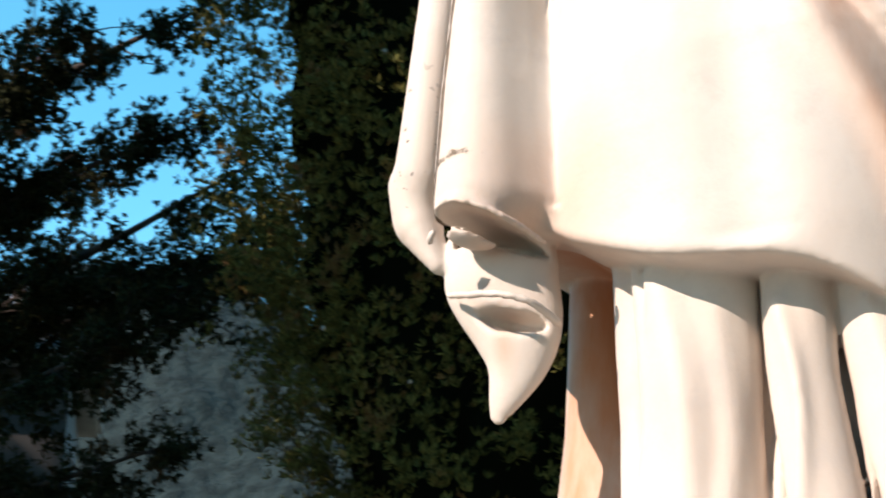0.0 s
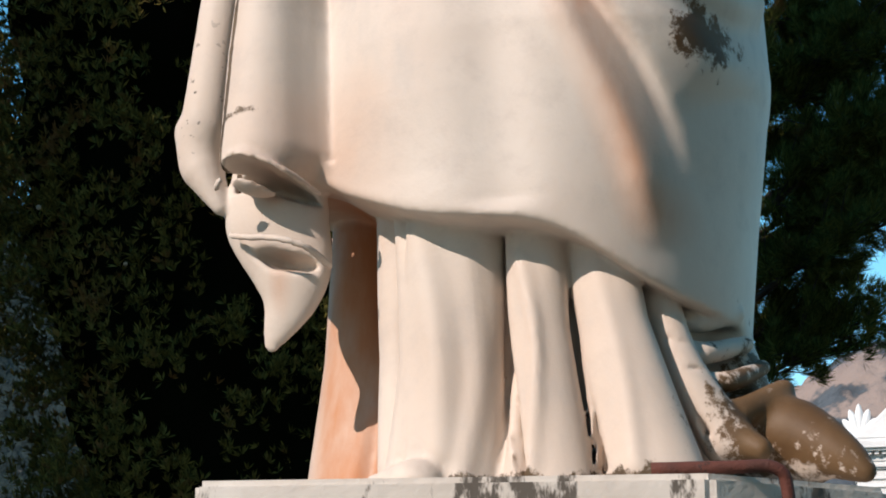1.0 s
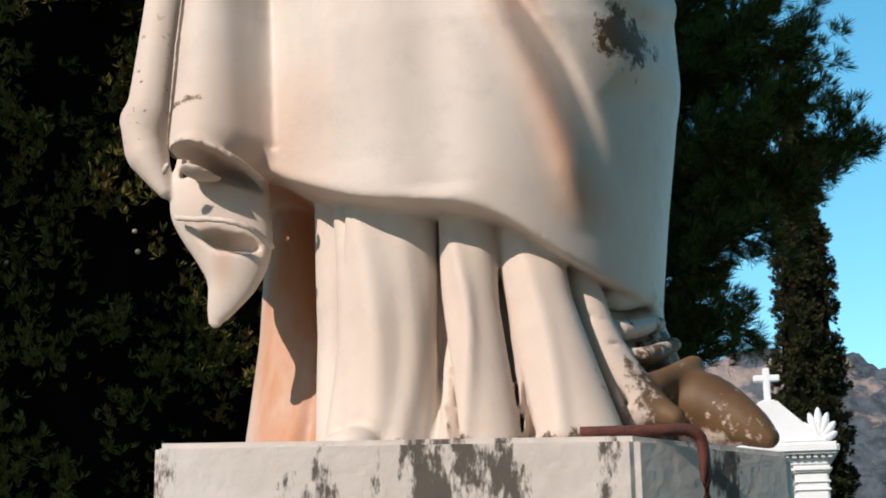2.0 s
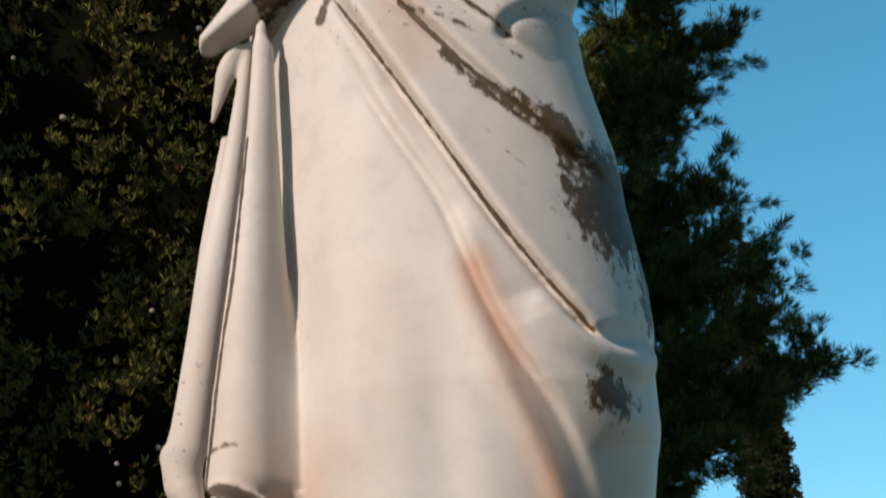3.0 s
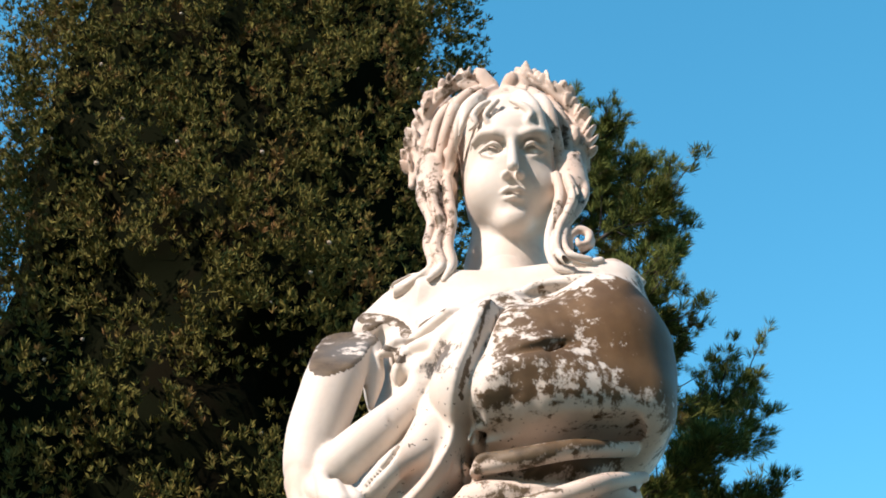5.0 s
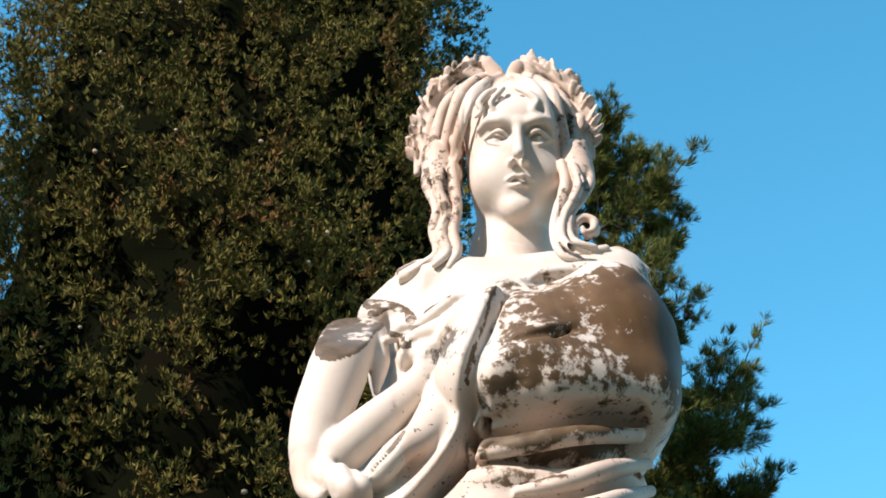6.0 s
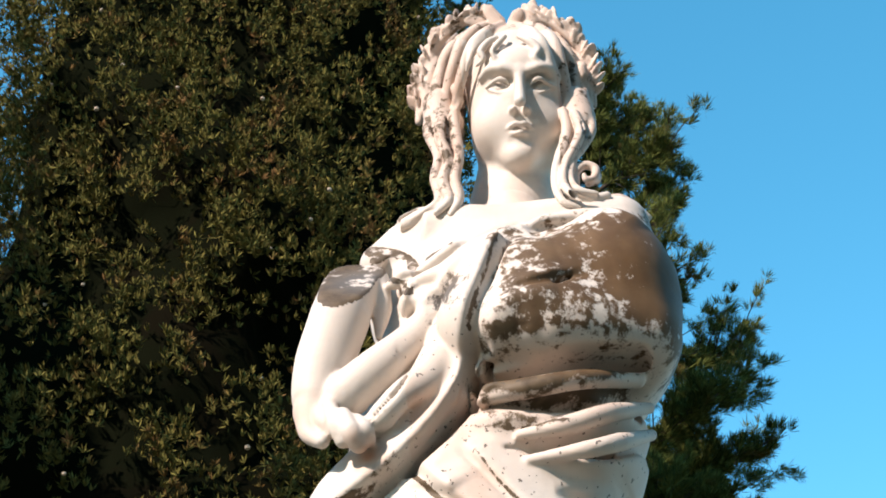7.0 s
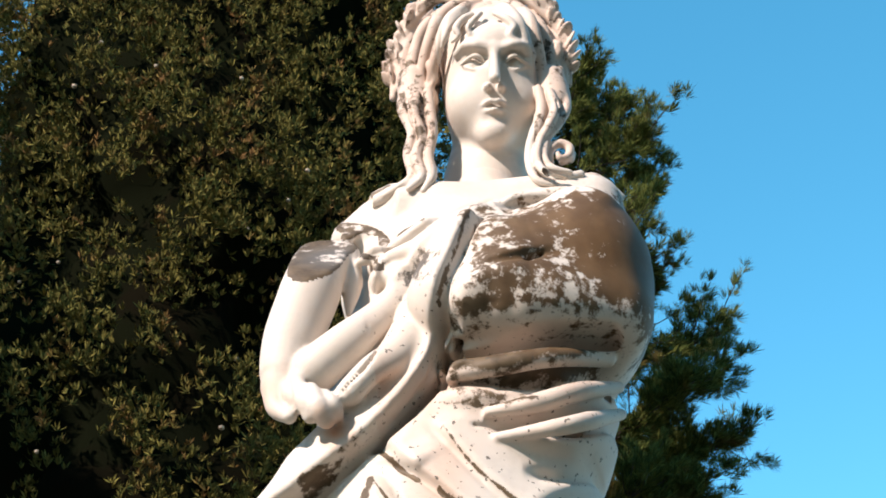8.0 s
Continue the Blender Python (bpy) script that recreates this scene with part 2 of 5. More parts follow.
class Cloth:
    """Relief of folds over the front, in the plane of x and z, drawn stroke by stroke."""

    def __init__(self, field):
        self.x, self.z = field.ax[0][:, None], field.ax[2][None, :]
        self.r = np.zeros((len(field.ax[0]), len(field.ax[2])), np.float32)

    def near(self, points, steps=5):
        p = bend(points, steps) if len(points) > 2 else np.array(points, float)
        best, side, along = np.full_like(self.r, 9.0), np.zeros_like(self.r), np.zeros_like(self.r)
        for n, (a, b) in enumerate(zip(p, p[1:])):
            ab = b - a
            t = np.clip(((self.x - a[0]) * ab[0] + (self.z - a[1]) * ab[1]) / (ab @ ab), 0, 1)
            dx, dz = self.x - a[0] - t * ab[0], self.z - a[1] - t * ab[1]
            d = np.hypot(dx, dz)
            s = ab[0] * (self.z - a[1]) - ab[1] * (self.x - a[0])
            sel = d < best
            best, side, along = np.where(sel, d, best), np.where(sel, np.sign(s), side), np.where(sel, (n + t) / (len(p) - 1), along)
        return best, side, along

    def fade(self, along, ends):
        return np.clip(along / max(ends[0], 1e-3), 0, 1) * np.clip((1 - along) / max(ends[1], 1e-3), 0, 1)

    def ridge(self, points, width, height, ends=(0.15, 0.15)):
        d, _, along = self.near(points)
        self.r += height * np.exp(-((d / width) ** 2)) * self.fade(along, ends)

    def lip(self, points, width, height, ends=(0.1, 0.1), sharp=0.006):
        """A fold that stands up on the left of the stroke, and falls off sharply on its right."""
        d, side, along = self.near(points)
        s = np.clip(d * side / sharp * 0.5 + 0.5, 0, 1)
        self.r += height * s * np.exp(-d / width) * self.fade(along, ends)
        self.r -= 0.55 * height * np.exp(-((d / 0.008) ** 2)) * self.fade(along, ends)


BASE = 1.7     # the top of the plinth


def statue_body():
    f = Field((-0.21, -0.33, BASE - 0.005), (0.52, 0.26, 3.24), 0.0034)
    # the dress, by levels: height, edge on each side, front and back
    z, xl, xr, yf, yb = np.array([
        (1.80, -0.055, 0.356, -0.226, 0.17), (1.95, -0.06, 0.372, -0.232, 0.18), (2.10, -0.06, 0.39, -0.23, 0.19),
        (2.26, -0.06, 0.384, -0.215, 0.19), (2.43, -0.07, 0.354, -0.205, 0.17), (2.55, -0.08, 0.325, -0.2, 0.15),
        (2.65, -0.09, 0.312, -0.195, 0.14), (2.75, -0.07, 0.318, -0.19, 0.14), (2.85, -0.05, 0.33, -0.175, 0.14),
        (2.95, -0.04, 0.35, -0.15, 0.13), (3.03, -0.035, 0.35, -0.12, 0.11), (3.09, 0.03, 0.28, -0.08, 0.08)]).T
    hem = bend([(-0.1, 2.0), (-0.003, 1.987), (0.043, 1.963), (0.107, 1.937), (0.168, 1.928), (0.217, 1.92), (0.252, 1.904), (0.306, 1.869), (0.36, 1.85), (0.44, 1.84)])
    cloth = Cloth(f)
    c = cloth

    # skirt: long creases from the knot at the waist down to the other side
    c.lip([(0.044, 2.61), (0.147, 2.437), (0.23, 2.301), (0.285, 2.222), (0.345, 2.145)], 0.05, 0.022, (0.05, 0.05))
    c.lip([(0.05, 2.625), (0.131, 2.571), (0.247, 2.448), (0.311, 2.391), (0.36, 2.36)], 0.04, 0.016, (0.05, 0.2))
    c.lip([(0.035, 2.57), (0.113, 2.426), (0.179, 2.313), (0.239, 2.167), (0.298, 2.067), (0.335, 1.96)], 0.045, 0.012, (0.2, 0.3))
    c.ridge([(0.19, 2.25), (0.23, 2.13), (0.29, 2.0), (0.31, 1.9)], 0.016, 0.009, (0.4, 0.2))
    c.ridge([(0.27, 2.20), (0.33, 2.10), (0.37, 2.05)], 0.03, 0.012)
    c.ridge([(0.10, 2.50), (0.16, 2.38), (0.21, 2.27)], 0.014, -0.006)
    c.ridge([(0.06, 2.45), (0.08, 2.2), (0.09, 1.97)], 0.05, 0.006)
    c.ridge([(0.17, 2.2), (0.18, 2.06), (0.185, 1.93)], 0.03, -0.006, (0.4, 0.05))
    # the tube of cloth along the edge of the skirt stands off it
    c.ridge([(-0.03, 2.44), (-0.005, 2.28), (0.012, 2.12), (0.02, 2.0)], 0.006, -0.004, (0.3, 0.0))
    # waist
    c.lip([(0.104, 2.591), (0.07, 2.63), (0.046, 2.654)][::-1], 0.03, 0.012)
    c.lip([(0.113, 2.67), (0.155, 2.62), (0.2, 2.57), (0.257, 2.527), (0.29, 2.50)], 0.035, 0.012, (0.1, 0.3))
    c.ridge([(0.113, 2.735), (0.2, 2.752), (0.27, 2.775), (0.33, 2.815)], 0.014, 0.026, (0.15, 0.1))
    c.ridge([(0.12, 2.705), (0.2, 2.705), (0.26, 2.717), (0.31, 2.74)], 0.016, 0.012)
    c.ridge([(0.2, 2.682), (0.265, 2.69), (0.31, 2.72), (0.345, 2.765)], 0.013, 0.024, (0.2, 0.1))
    c.ridge([(0.18, 2.665), (0.25, 2.665), (0.3, 2.685)], 0.007, -0.016)
    c.ridge([(0.2, 2.645), (0.27, 2.648), (0.31, 2.67), (0.345, 2.715)], 0.013, 0.018, (0.2, 0.1))
    c.ridge([(0.23, 2.6), (0.28, 2.61), (0.32, 2.65)], 0.009, -0.012)
    c.lip([(0.24, 2.52), (0.26, 2.56), (0.29, 2.59), (0.325, 2.64)], 0.02, 0.012)
    c.ridge([(0.11, 2.72), (0.16, 2.727), (0.22, 2.728), (0.28, 2.748)], 0.006, -0.016)
    fold = cloth.r.copy()
    # mantle over the breast and the arm beneath it
    c.r[:] = 0
    c.lip([(0.175, 3.0), (0.155, 2.91), (0.138, 2.843), (0.106, 2.728), (0.046, 2.655), (-0.049, 2.594), (-0.13, 2.55)][::-1], 0.028, 0.026, (0.03, 0.02), 0.006)
    c.lip([(0.16, 2.86), (0.2, 2.872), (0.24, 2.89), (0.29, 2.915)], 0.03, 0.012, (0.4, 0.3))
    c.ridge([(0.15, 2.8), (0.19, 2.85), (0.25, 2.86)], 0.02, 0.01)
    c.lip([(0.0, 2.945), (0.06, 2.965), (0.11, 3.0), (0.15, 3.04), (0.19, 3.06)][::-1], 0.04, 0.012, (0.05, 0.05))
    c.ridge([(0.0, 2.965), (0.06, 2.985), (0.11, 3.02)], 0.012, 0.012)
    c.ridge([(0.04, 2.9), (0.09, 2.93), (0.13, 2.97)], 0.012, 0.009)
    c.ridge([(0.02, 2.87), (0.03, 2.92), (0.04, 2.945)], 0.007, 0.01)
    c.lip([(0.2, 3.035), (0.26, 3.06), (0.32, 3.06), (0.37, 3.03)][::-1], 0.03, 0.012)
    mantle = c.r.copy()

    def dress(x, y, zz):
        lev = zz.ravel()
        i0, k0 = np.searchsorted(f.ax[0], x.ravel()[0]), np.searchsorted(f.ax[2], lev[0])
        a, b, front, back = (np.interp(lev, z, v).astype(np.float32)[None, None, :] for v in (xl, xr, yf, yb))
        xc, rx = (a + b) / 2, (b - a) / 2
        yc, ry = (front + back) / 2, (back - front) / 2
        u, v = np.abs(x - xc) / rx, np.abs(y - yc) / ry
        d = ((u**2.15 + v**2.15) ** (1 / 2.15) - 1) * np.minimum(rx, ry)
        h = np.interp(x.ravel(), hem[:, 0], hem[:, 1]).astype(np.float32)[:, None, None]
        d = d - fold[i0 : i0 + x.size, None, k0 : k0 + zz.size] * np.clip((0.05 - y) / 0.08, 0, 1)
        top = zz - 3.09
        low = (h - zz) * 0.95
        e = np.maximum(0.006 - np.abs(d - low), 0) / 0.006
        return np.maximum(np.maximum(d, low) + e * e * 0.0015, top)

    # a stump of cloth behind, on which the statue leans
    f.limb([(0.004, 0.0, 2.02), (0.002, -0.01, 1.85), (0.0, -0.03, 1.68)], (0.05, 0.052, 0.064), 0.02)
    f.limb([(0.03, -0.05, 1.86), (0.012, -0.07, 1.76), (0.0, -0.08, 1.68)], (0.008, 0.012, 0.02), 0.012)
    f.limb([(0.04, -0.07, 1.8), (0.045, -0.1, 1.68)], (0.01, 0.02), 0.012)

    # underskirt in pleats
    f.limb([(0.19, 0.0, 1.98), (0.2, 0.0, 1.68)], (0.148, 0.155), 0.01)
    f.limb([(0.066, -0.124, 1.99), (0.068, -0.129, 1.83), (0.075, -0.129, 1.68)], (0.026, 0.022, 0.03), 0.008)
    f.limb([(0.118, -0.159, 1.97), (0.122, -0.164, 1.82), (0.112, -0.164, 1.68)], (0.05, 0.046, 0.055), 0.002, 0.6)
    f.limb([(0.1, -0.182, 1.93), (0.118, -0.188, 1.83), (0.12, -0.189, 1.74)], (0.004, 0.006, 0.006), 0.02)
    f.limb([(0.142, -0.179, 1.9), (0.15, -0.181, 1.8), (0.135, -0.19, 1.7)], (0.003, 0.004, 0.006), 0.012)
    f.limb([(0.085, -0.174, 1.96), (0.082, -0.189, 1.84), (0.085, -0.189, 1.7)], (0.003, 0, 0.003), 0.006, 1.5, cut=True)
    f.limb([(0.197, -0.159, 1.97), (0.202, -0.172, 1.84), (0.214, -0.176, 1.68)], (0.027, 0.026, 0.038), 0.001, 0.75)
    f.limb([(0.19, -0.184, 1.9), (0.205, -0.196, 1.82), (0.2, -0.199, 1.72)], (0.003, 0.002, 0.004), 0.012)
    f.limb([(0.165, -0.124, 1.85), (0.172, -0.164, 1.68)], (0.01, 0.024), 0.002)
    f.limb([(0.245, -0.144, 1.96), (0.264, -0.162, 1.84), (0.298, -0.169, 1.69)], (0.03, 0.03, 0.046), 0.001, 0.7)
    f.limb([(0.25, -0.169, 1.9), (0.275, -0.186, 1.8), (0.285, -0.196, 1.72)], (0.003, 0.002, 0.005), 0.012)
    f.limb([(0.278, -0.114, 1.94), (0.312, -0.134, 1.82), (0.35, -0.129, 1.745)], (0.018, 0.016, 0.022), 0.002)
    f.limb([(0.35, -0.129, 1.75), (0.378, -0.144, 1.735)], (0.018, 0.01), 0.008)
    f.limb([(0.171, -0.204, 1.96), (0.173, -0.204, 1.86), (0.18, -0.204, 1.78), (0.19, -0.204, 1.72)], (0.003, 0.004, 0.008, 0.006), 0.001, 8.0, cut=True)
    f.limb([(0.226, -0.194, 1.95), (0.236, -0.199, 1.85), (0.255, -0.204, 1.72)], (0.003, 0, 0.006), 0.001, 8.0, cut=True)
    f.limb([(0.27, -0.174, 1.93), (0.302, -0.184, 1.83), (0.335, -0.184, 1.75)], (0.003, 0, 0.006), 0.001, 8.0, cut=True)
    f.limb([(0.178, -0.144, 1.84), (0.18, -0.169, 1.76), (0.184, -0.179, 1.68)], (0.004, 0.006, 0.016), 0.002)
    for x, y, r in ((0.078, -0.185, 0.016), (0.1, -0.198, 0.02), (0.06, -0.17, 0.013)):
        f.ball((x, y, 1.712), (r * 1.2, r, r), 0.006)

    lo, hi = np.array((-1, -1, 1.80)), np.array((1, 1, 3.12))
    f.add(dress, lo + 0.0215, hi - 0.0215, 0.0015)

    # left edge: a hollow tube of cloth, an outer layer, and ends that hang in loops
    f.limb([(-0.046, -0.175, 2.581), (-0.045, -0.18, 2.48), (-0.044, -0.185, 2.382), (-0.044, -0.19, 2.255), (-0.044, -0.195, 2.108), (-0.041, -0.2, 2.013)], (0.0062, 0.0101, 0.0144, 0.0236, 0.0353, 0.0414), 0.006, 0.8)
    f.limb([(-0.039, -0.17, 2.545), (-0.033, -0.168, 2.425), (-0.023, -0.17, 2.261), (-0.01, -0.175, 2.112), (-0.001, -0.18, 2.01)], (0.0055, 0.0093, 0.0141, 0.0187, 0.0208), 0.02)
    f.limb([(-0.068, -0.15, 2.582), (-0.075, -0.15, 2.491), (-0.084, -0.15, 2.402), (-0.097, -0.16, 2.271), (-0.111, -0.165, 2.122), (-0.118, -0.165, 2.058), (-0.124, -0.16, 2.022)], (0.0056, 0.0096, 0.0128, 0.0183, 0.021, 0.0227, 0.0164), 0.004, 0.8)
    f.limb([(-0.106, -0.11, 2.46), (-0.115, -0.12, 2.323), (-0.131, -0.12, 2.137), (-0.143, -0.12, 2.071)], (0.0069, 0.0135, 0.017, 0.0169), 0.01, 0.8)
    f.limb([(-0.053, -0.2, 2.42), (-0.059, -0.22, 2.245), (-0.067, -0.225, 2.165), (-0.074, -0.23, 2.038), (-0.079, -0.23, 1.99)], (0.0013, 0.0022, 0.0025, 0.0024, 0.0018), 0.0015, 6.0, True)
    f.limb([(-0.134, -0.15, 2.056), (-0.118, -0.16, 2.014), (-0.098, -0.165, 1.977)], (0.0195, 0.0192, 0.0083), 0.01)
    f.limb([(-0.045, -0.155, 2.002), (-0.046, -0.155, 1.964), (-0.031, -0.155, 1.919), (-0.031, -0.155, 1.888), (-0.046, -0.155, 1.852), (-0.048, -0.155, 1.841)], (0.0463, 0.0502, 0.0386, 0.0262, 0.0099, 0.0029), 0.004, 0.5)
    f.limb([(-0.08, -0.215, 1.978), (-0.066, -0.225, 1.998), (-0.043, -0.235, 1.998), (-0.011, -0.225, 1.985), (0.01, -0.195, 1.971)], (0.0029, 0.0046, 0.0051, 0.004, 0.0029), 0.008)
    f.limb([(-0.08, -0.19, 1.991), (-0.056, -0.2, 1.994), (-0.024, -0.2, 1.982), (0.002, -0.19, 1.968)], (0.0053, 0.0087, 0.0092, 0.004), 0.002, 7.0, True)
    f.limb([(-0.081, -0.18, 1.944), (-0.059, -0.195, 1.937), (-0.023, -0.205, 1.93), (0.002, -0.2, 1.921), (0.013, -0.175, 1.91)], (0.0029, 0.0035, 0.0034, 0.0034, 0.004), 0.005)
    f.limb([(-0.059, -0.185, 1.928), (-0.04, -0.18, 1.921), (-0.013, -0.18, 1.915), (0.006, -0.175, 1.91)], (0.0046, 0.0092, 0.0086, 0.0011), 0.002, 3.5, True)
    f.limb([(-0.053, -0.21, 1.906), (-0.049, -0.21, 1.889), (-0.048, -0.21, 1.854)], (0.0034, 0.004, 0.0051), 0.003, 5.0, True)
    # the overlap of the mantle at the hip
    f.limb([(0.284, -0.2, 2.181), (0.312, -0.19, 2.152), (0.339, -0.165, 2.135), (0.362, -0.125, 2.136), (0.377, -0.07, 2.155)], (0.0036, 0.0108, 0.0158, 0.0173, 0.0166), 0.02)
    # shod foot and the cloth gathered over it
    f.limb([(0.316, -0.02, 1.885), (0.327, -0.03, 1.844), (0.341, -0.045, 1.8)], (0.0362, 0.0358, 0.0376), 0.01)
    f.limb([(0.297, -0.1, 1.866), (0.327, -0.11, 1.851), (0.356, -0.07, 1.865)], (0.0072, 0.0094, 0.0073), 0.003)
    f.limb([(0.305, -0.11, 1.834), (0.332, -0.115, 1.823), (0.361, -0.07, 1.837)], (0.0072, 0.0099, 0.0079), 0.003)
    f.limb([(0.321, -0.12, 1.802), (0.35, -0.115, 1.797), (0.375, -0.07, 1.816)], (0.0065, 0.0093, 0.0073), 0.003)
    f.limb([(0.325, -0.12, 1.766), (0.36, -0.12, 1.769), (0.393, -0.08, 1.793)], (0.0098, 0.013, 0.01), 0.003)
    f.limb([(0.353, -0.07, 1.764), (0.402, -0.09, 1.754), (0.438, -0.11, 1.732), (0.458, -0.12, 1.717)], (0.0346, 0.0297, 0.0195, 0.0097), 0.008)
    f.limb([(0.361, -0.06, 1.74), (0.412, -0.09, 1.726)], (0.0168, 0.0143), 0.02)
    f.limb([(0.405, -0.14, 1.776), (0.398, -0.17, 1.743), (0.387, -0.17, 1.711)], (0.0011, 0.0021, 0.0016), 0.002, 4.0, True)
    f.limb([(0.324, -0.15, 1.805), (0.351, -0.15, 1.801), (0.376, -0.12, 1.816)], (0.0011, 0.0021, 0.0016), 0.003, 4.0, True)
    f.limb([(0.304, -0.15, 1.831), (0.336, -0.15, 1.826), (0.363, -0.12, 1.837)], (0.0011, 0.0021, 0.0016), 0.003, 4.0, True)

    # shoulders, breast, neck
    f.limb([(0.015, 0.0, 3.0), (0.16, 0.0, 3.04), (0.31, 0.01, 3.02)], (0.07, 0.075, 0.082), 0.04)
    f.ball((0.13, -0.06, 2.97), (0.13, 0.1, 0.11), 0.04)
    f.limb([(0.155, 0.005, 3.02), (0.15, 0.0, 3.1), (0.152, 0.0, 3.16)], (0.074, 0.067, 0.054), 0.04)

    # collar bones and the mantle's roll over both shoulders
    f.limb([(-0.031, -0.055, 3.057), (0.011, -0.065, 3.091), (0.073, -0.062, 3.099), (0.154, -0.065, 3.085), (0.236, -0.06, 3.091), (0.311, -0.035, 3.094)], (0.0365, 0.0416, 0.0432, 0.0427, 0.0427, 0.0496), 0.03)
    f.limb([(0.18, -0.125, 3.039), (0.211, -0.115, 3.065), (0.254, -0.1, 3.078), (0.3, -0.075, 3.095), (0.338, -0.05, 3.102)], (0.0048, 0.0072, 0.0081, 0.0082, 0.0058), 0.006)
    f.limb([(0.176, -0.15, 3.01), (0.22, -0.15, 3.028), (0.266, -0.14, 3.038), (0.311, -0.11, 3.059)], (0.0016, 0.0031, 0.0032, 0.0024), 0.003, 6.0, True)
    # curls that lie on the shoulders
    f.limb([(0.04, -0.085, 3.121), (0.012, -0.1, 3.106), (-0.009, -0.1, 3.092), (-0.02, -0.1, 3.067), (-0.03, -0.1, 3.041), (-0.035, -0.1, 3.018)], (0.0116, 0.014, 0.014, 0.0131, 0.0114, 0.0065), 0.006)
    f.limb([(0.021, -0.12, 3.084), (0.029, -0.12, 3.071), (0.023, -0.125, 3.052), (0.008, -0.125, 3.056), (0.004, -0.125, 3.071), (0.017, -0.13, 3.069)], (0.0049, 0.0057, 0.0056, 0.0049, 0.0041, 0.0032), 0.003)
    f.limb([(0, -0.11, 3.096), (-0.017, -0.115, 3.082), (-0.022, -0.12, 3.057), (-0.01, -0.125, 3.041), (0, -0.125, 3.048)], (0.0049, 0.0057, 0.0057, 0.0048, 0.0032), 0.003)
    f.limb([(-0.016, -0.115, 3.052), (-0.031, -0.115, 3.041), (-0.032, -0.12, 3.018), (-0.019, -0.125, 3.007), (-0.013, -0.125, 3.018)], (0.0049, 0.0057, 0.0056, 0.0048, 0.0032), 0.003)
    f.limb([(0.299, -0.07, 3.119), (0.32, -0.055, 3.135), (0.339, -0.04, 3.129), (0.361, -0.03, 3.113)], (0.0074, 0.0075, 0.0075, 0.0042), 0.005)
    f.limb([(0.324, -0.06, 3.119), (0.34, -0.05, 3.126), (0.348, -0.05, 3.108), (0.337, -0.06, 3.095)], (0.0049, 0.005, 0.0049, 0.0033), 0.004)

    # the wrapped arm across the breast
    f.ball((0.305, -0.055, 2.935), (0.092, 0.125, 0.155), 0.03)
    f.limb([(0.33, -0.11, 2.855), (0.23, -0.182, 2.845), (0.13, -0.195, 2.852)], (0.066, 0.06, 0.045), 0.03)
    f.limb([(0.3, -0.1, 2.94), (0.22, -0.15, 2.93), (0.15, -0.165, 2.925)], (0.075, 0.062, 0.05), 0.05)

    f.limb([(0.13, -0.23, 2.766), (0.18, -0.23, 2.766), (0.24, -0.22, 2.776), (0.3, -0.19, 2.79), (0.345, -0.15, 2.805)], (0.013, 0.017, 0.017, 0.015, 0.011), 0.003, 6.0, cut=True)
    f.limb([(0.115, -0.195, 2.732), (0.2, -0.202, 2.74), (0.27, -0.185, 2.756), (0.335, -0.12, 2.785)], (0.008, 0.014, 0.013, 0.01), 0.005)
    f.limb([(0.2, -0.21, 2.715), (0.26, -0.195, 2.728), (0.33, -0.14, 2.748)], (0.005, 0.009, 0.011), 0.004, 6.0, cut=True)
    f.limb([(0.19, -0.195, 2.678), (0.25, -0.192, 2.688), (0.3, -0.165, 2.715), (0.345, -0.09, 2.76)], (0.007, 0.013, 0.013, 0.008), 0.005)
    f.limb([(0.17, -0.205, 2.663), (0.24, -0.205, 2.662), (0.3, -0.175, 2.688), (0.35, -0.12, 2.728)], (0.003, 0.006, 0.009, 0.01), 0.003, 6.0, cut=True)
    f.limb([(0.2, -0.19, 2.645), (0.27, -0.19, 2.652), (0.31, -0.16, 2.675), (0.345, -0.08, 2.725)], (0.006, 0.011, 0.012, 0.008), 0.006)
    f.limb([(0.25, -0.2, 2.59), (0.29, -0.185, 2.612), (0.335, -0.14, 2.66)], (0.004, 0.007, 0.009), 0.005, 5.0, cut=True)
    # upper arm, broken off below the shoulder
    f.limb([(-0.053, -0.14, 2.991), (-0.061, -0.17, 2.897), (-0.075, -0.185, 2.817), (-0.08, -0.19, 2.762), (-0.071, -0.195, 2.725)], (0.0366, 0.0416, 0.0391, 0.0334, 0.022), 0.006)
    f.limb([(-0.027, -0.12, 2.987), (-0.014, -0.13, 2.932), (-0.013, -0.14, 2.878)], (0.0207, 0.0157, 0.0046), 0.006)
    f.limb([(-0.016, -0.23, 2.878), (0.002, -0.23, 2.844), (0.009, -0.23, 2.81)], (0.0022, 0.0037, 0.0037), 0.003, 5.0, True)
    f.limb([(0.018, -0.2, 2.905), (0.012, -0.2, 2.865), (0.008, -0.2, 2.826)], (0.0053, 0.0067, 0.0059), 0.003, 6.0, True)
    f.limb([(-0.089, -0.2, 2.732), (-0.081, -0.21, 2.699), (-0.061, -0.22, 2.68)], (0.0176, 0.0131, 0.0086), 0.012)

    def above(x, y, zz):
        return np.maximum(2.955 + 1.35 * (y + 0.165) - 0.2 * (x - -0.034) - zz, np.hypot(x - -0.034, y + 0.15) - 0.085)

    f.add(above, (-0.134, -0.26, 2.835), (0.026, -0.06, 3.1), 0.003, True)

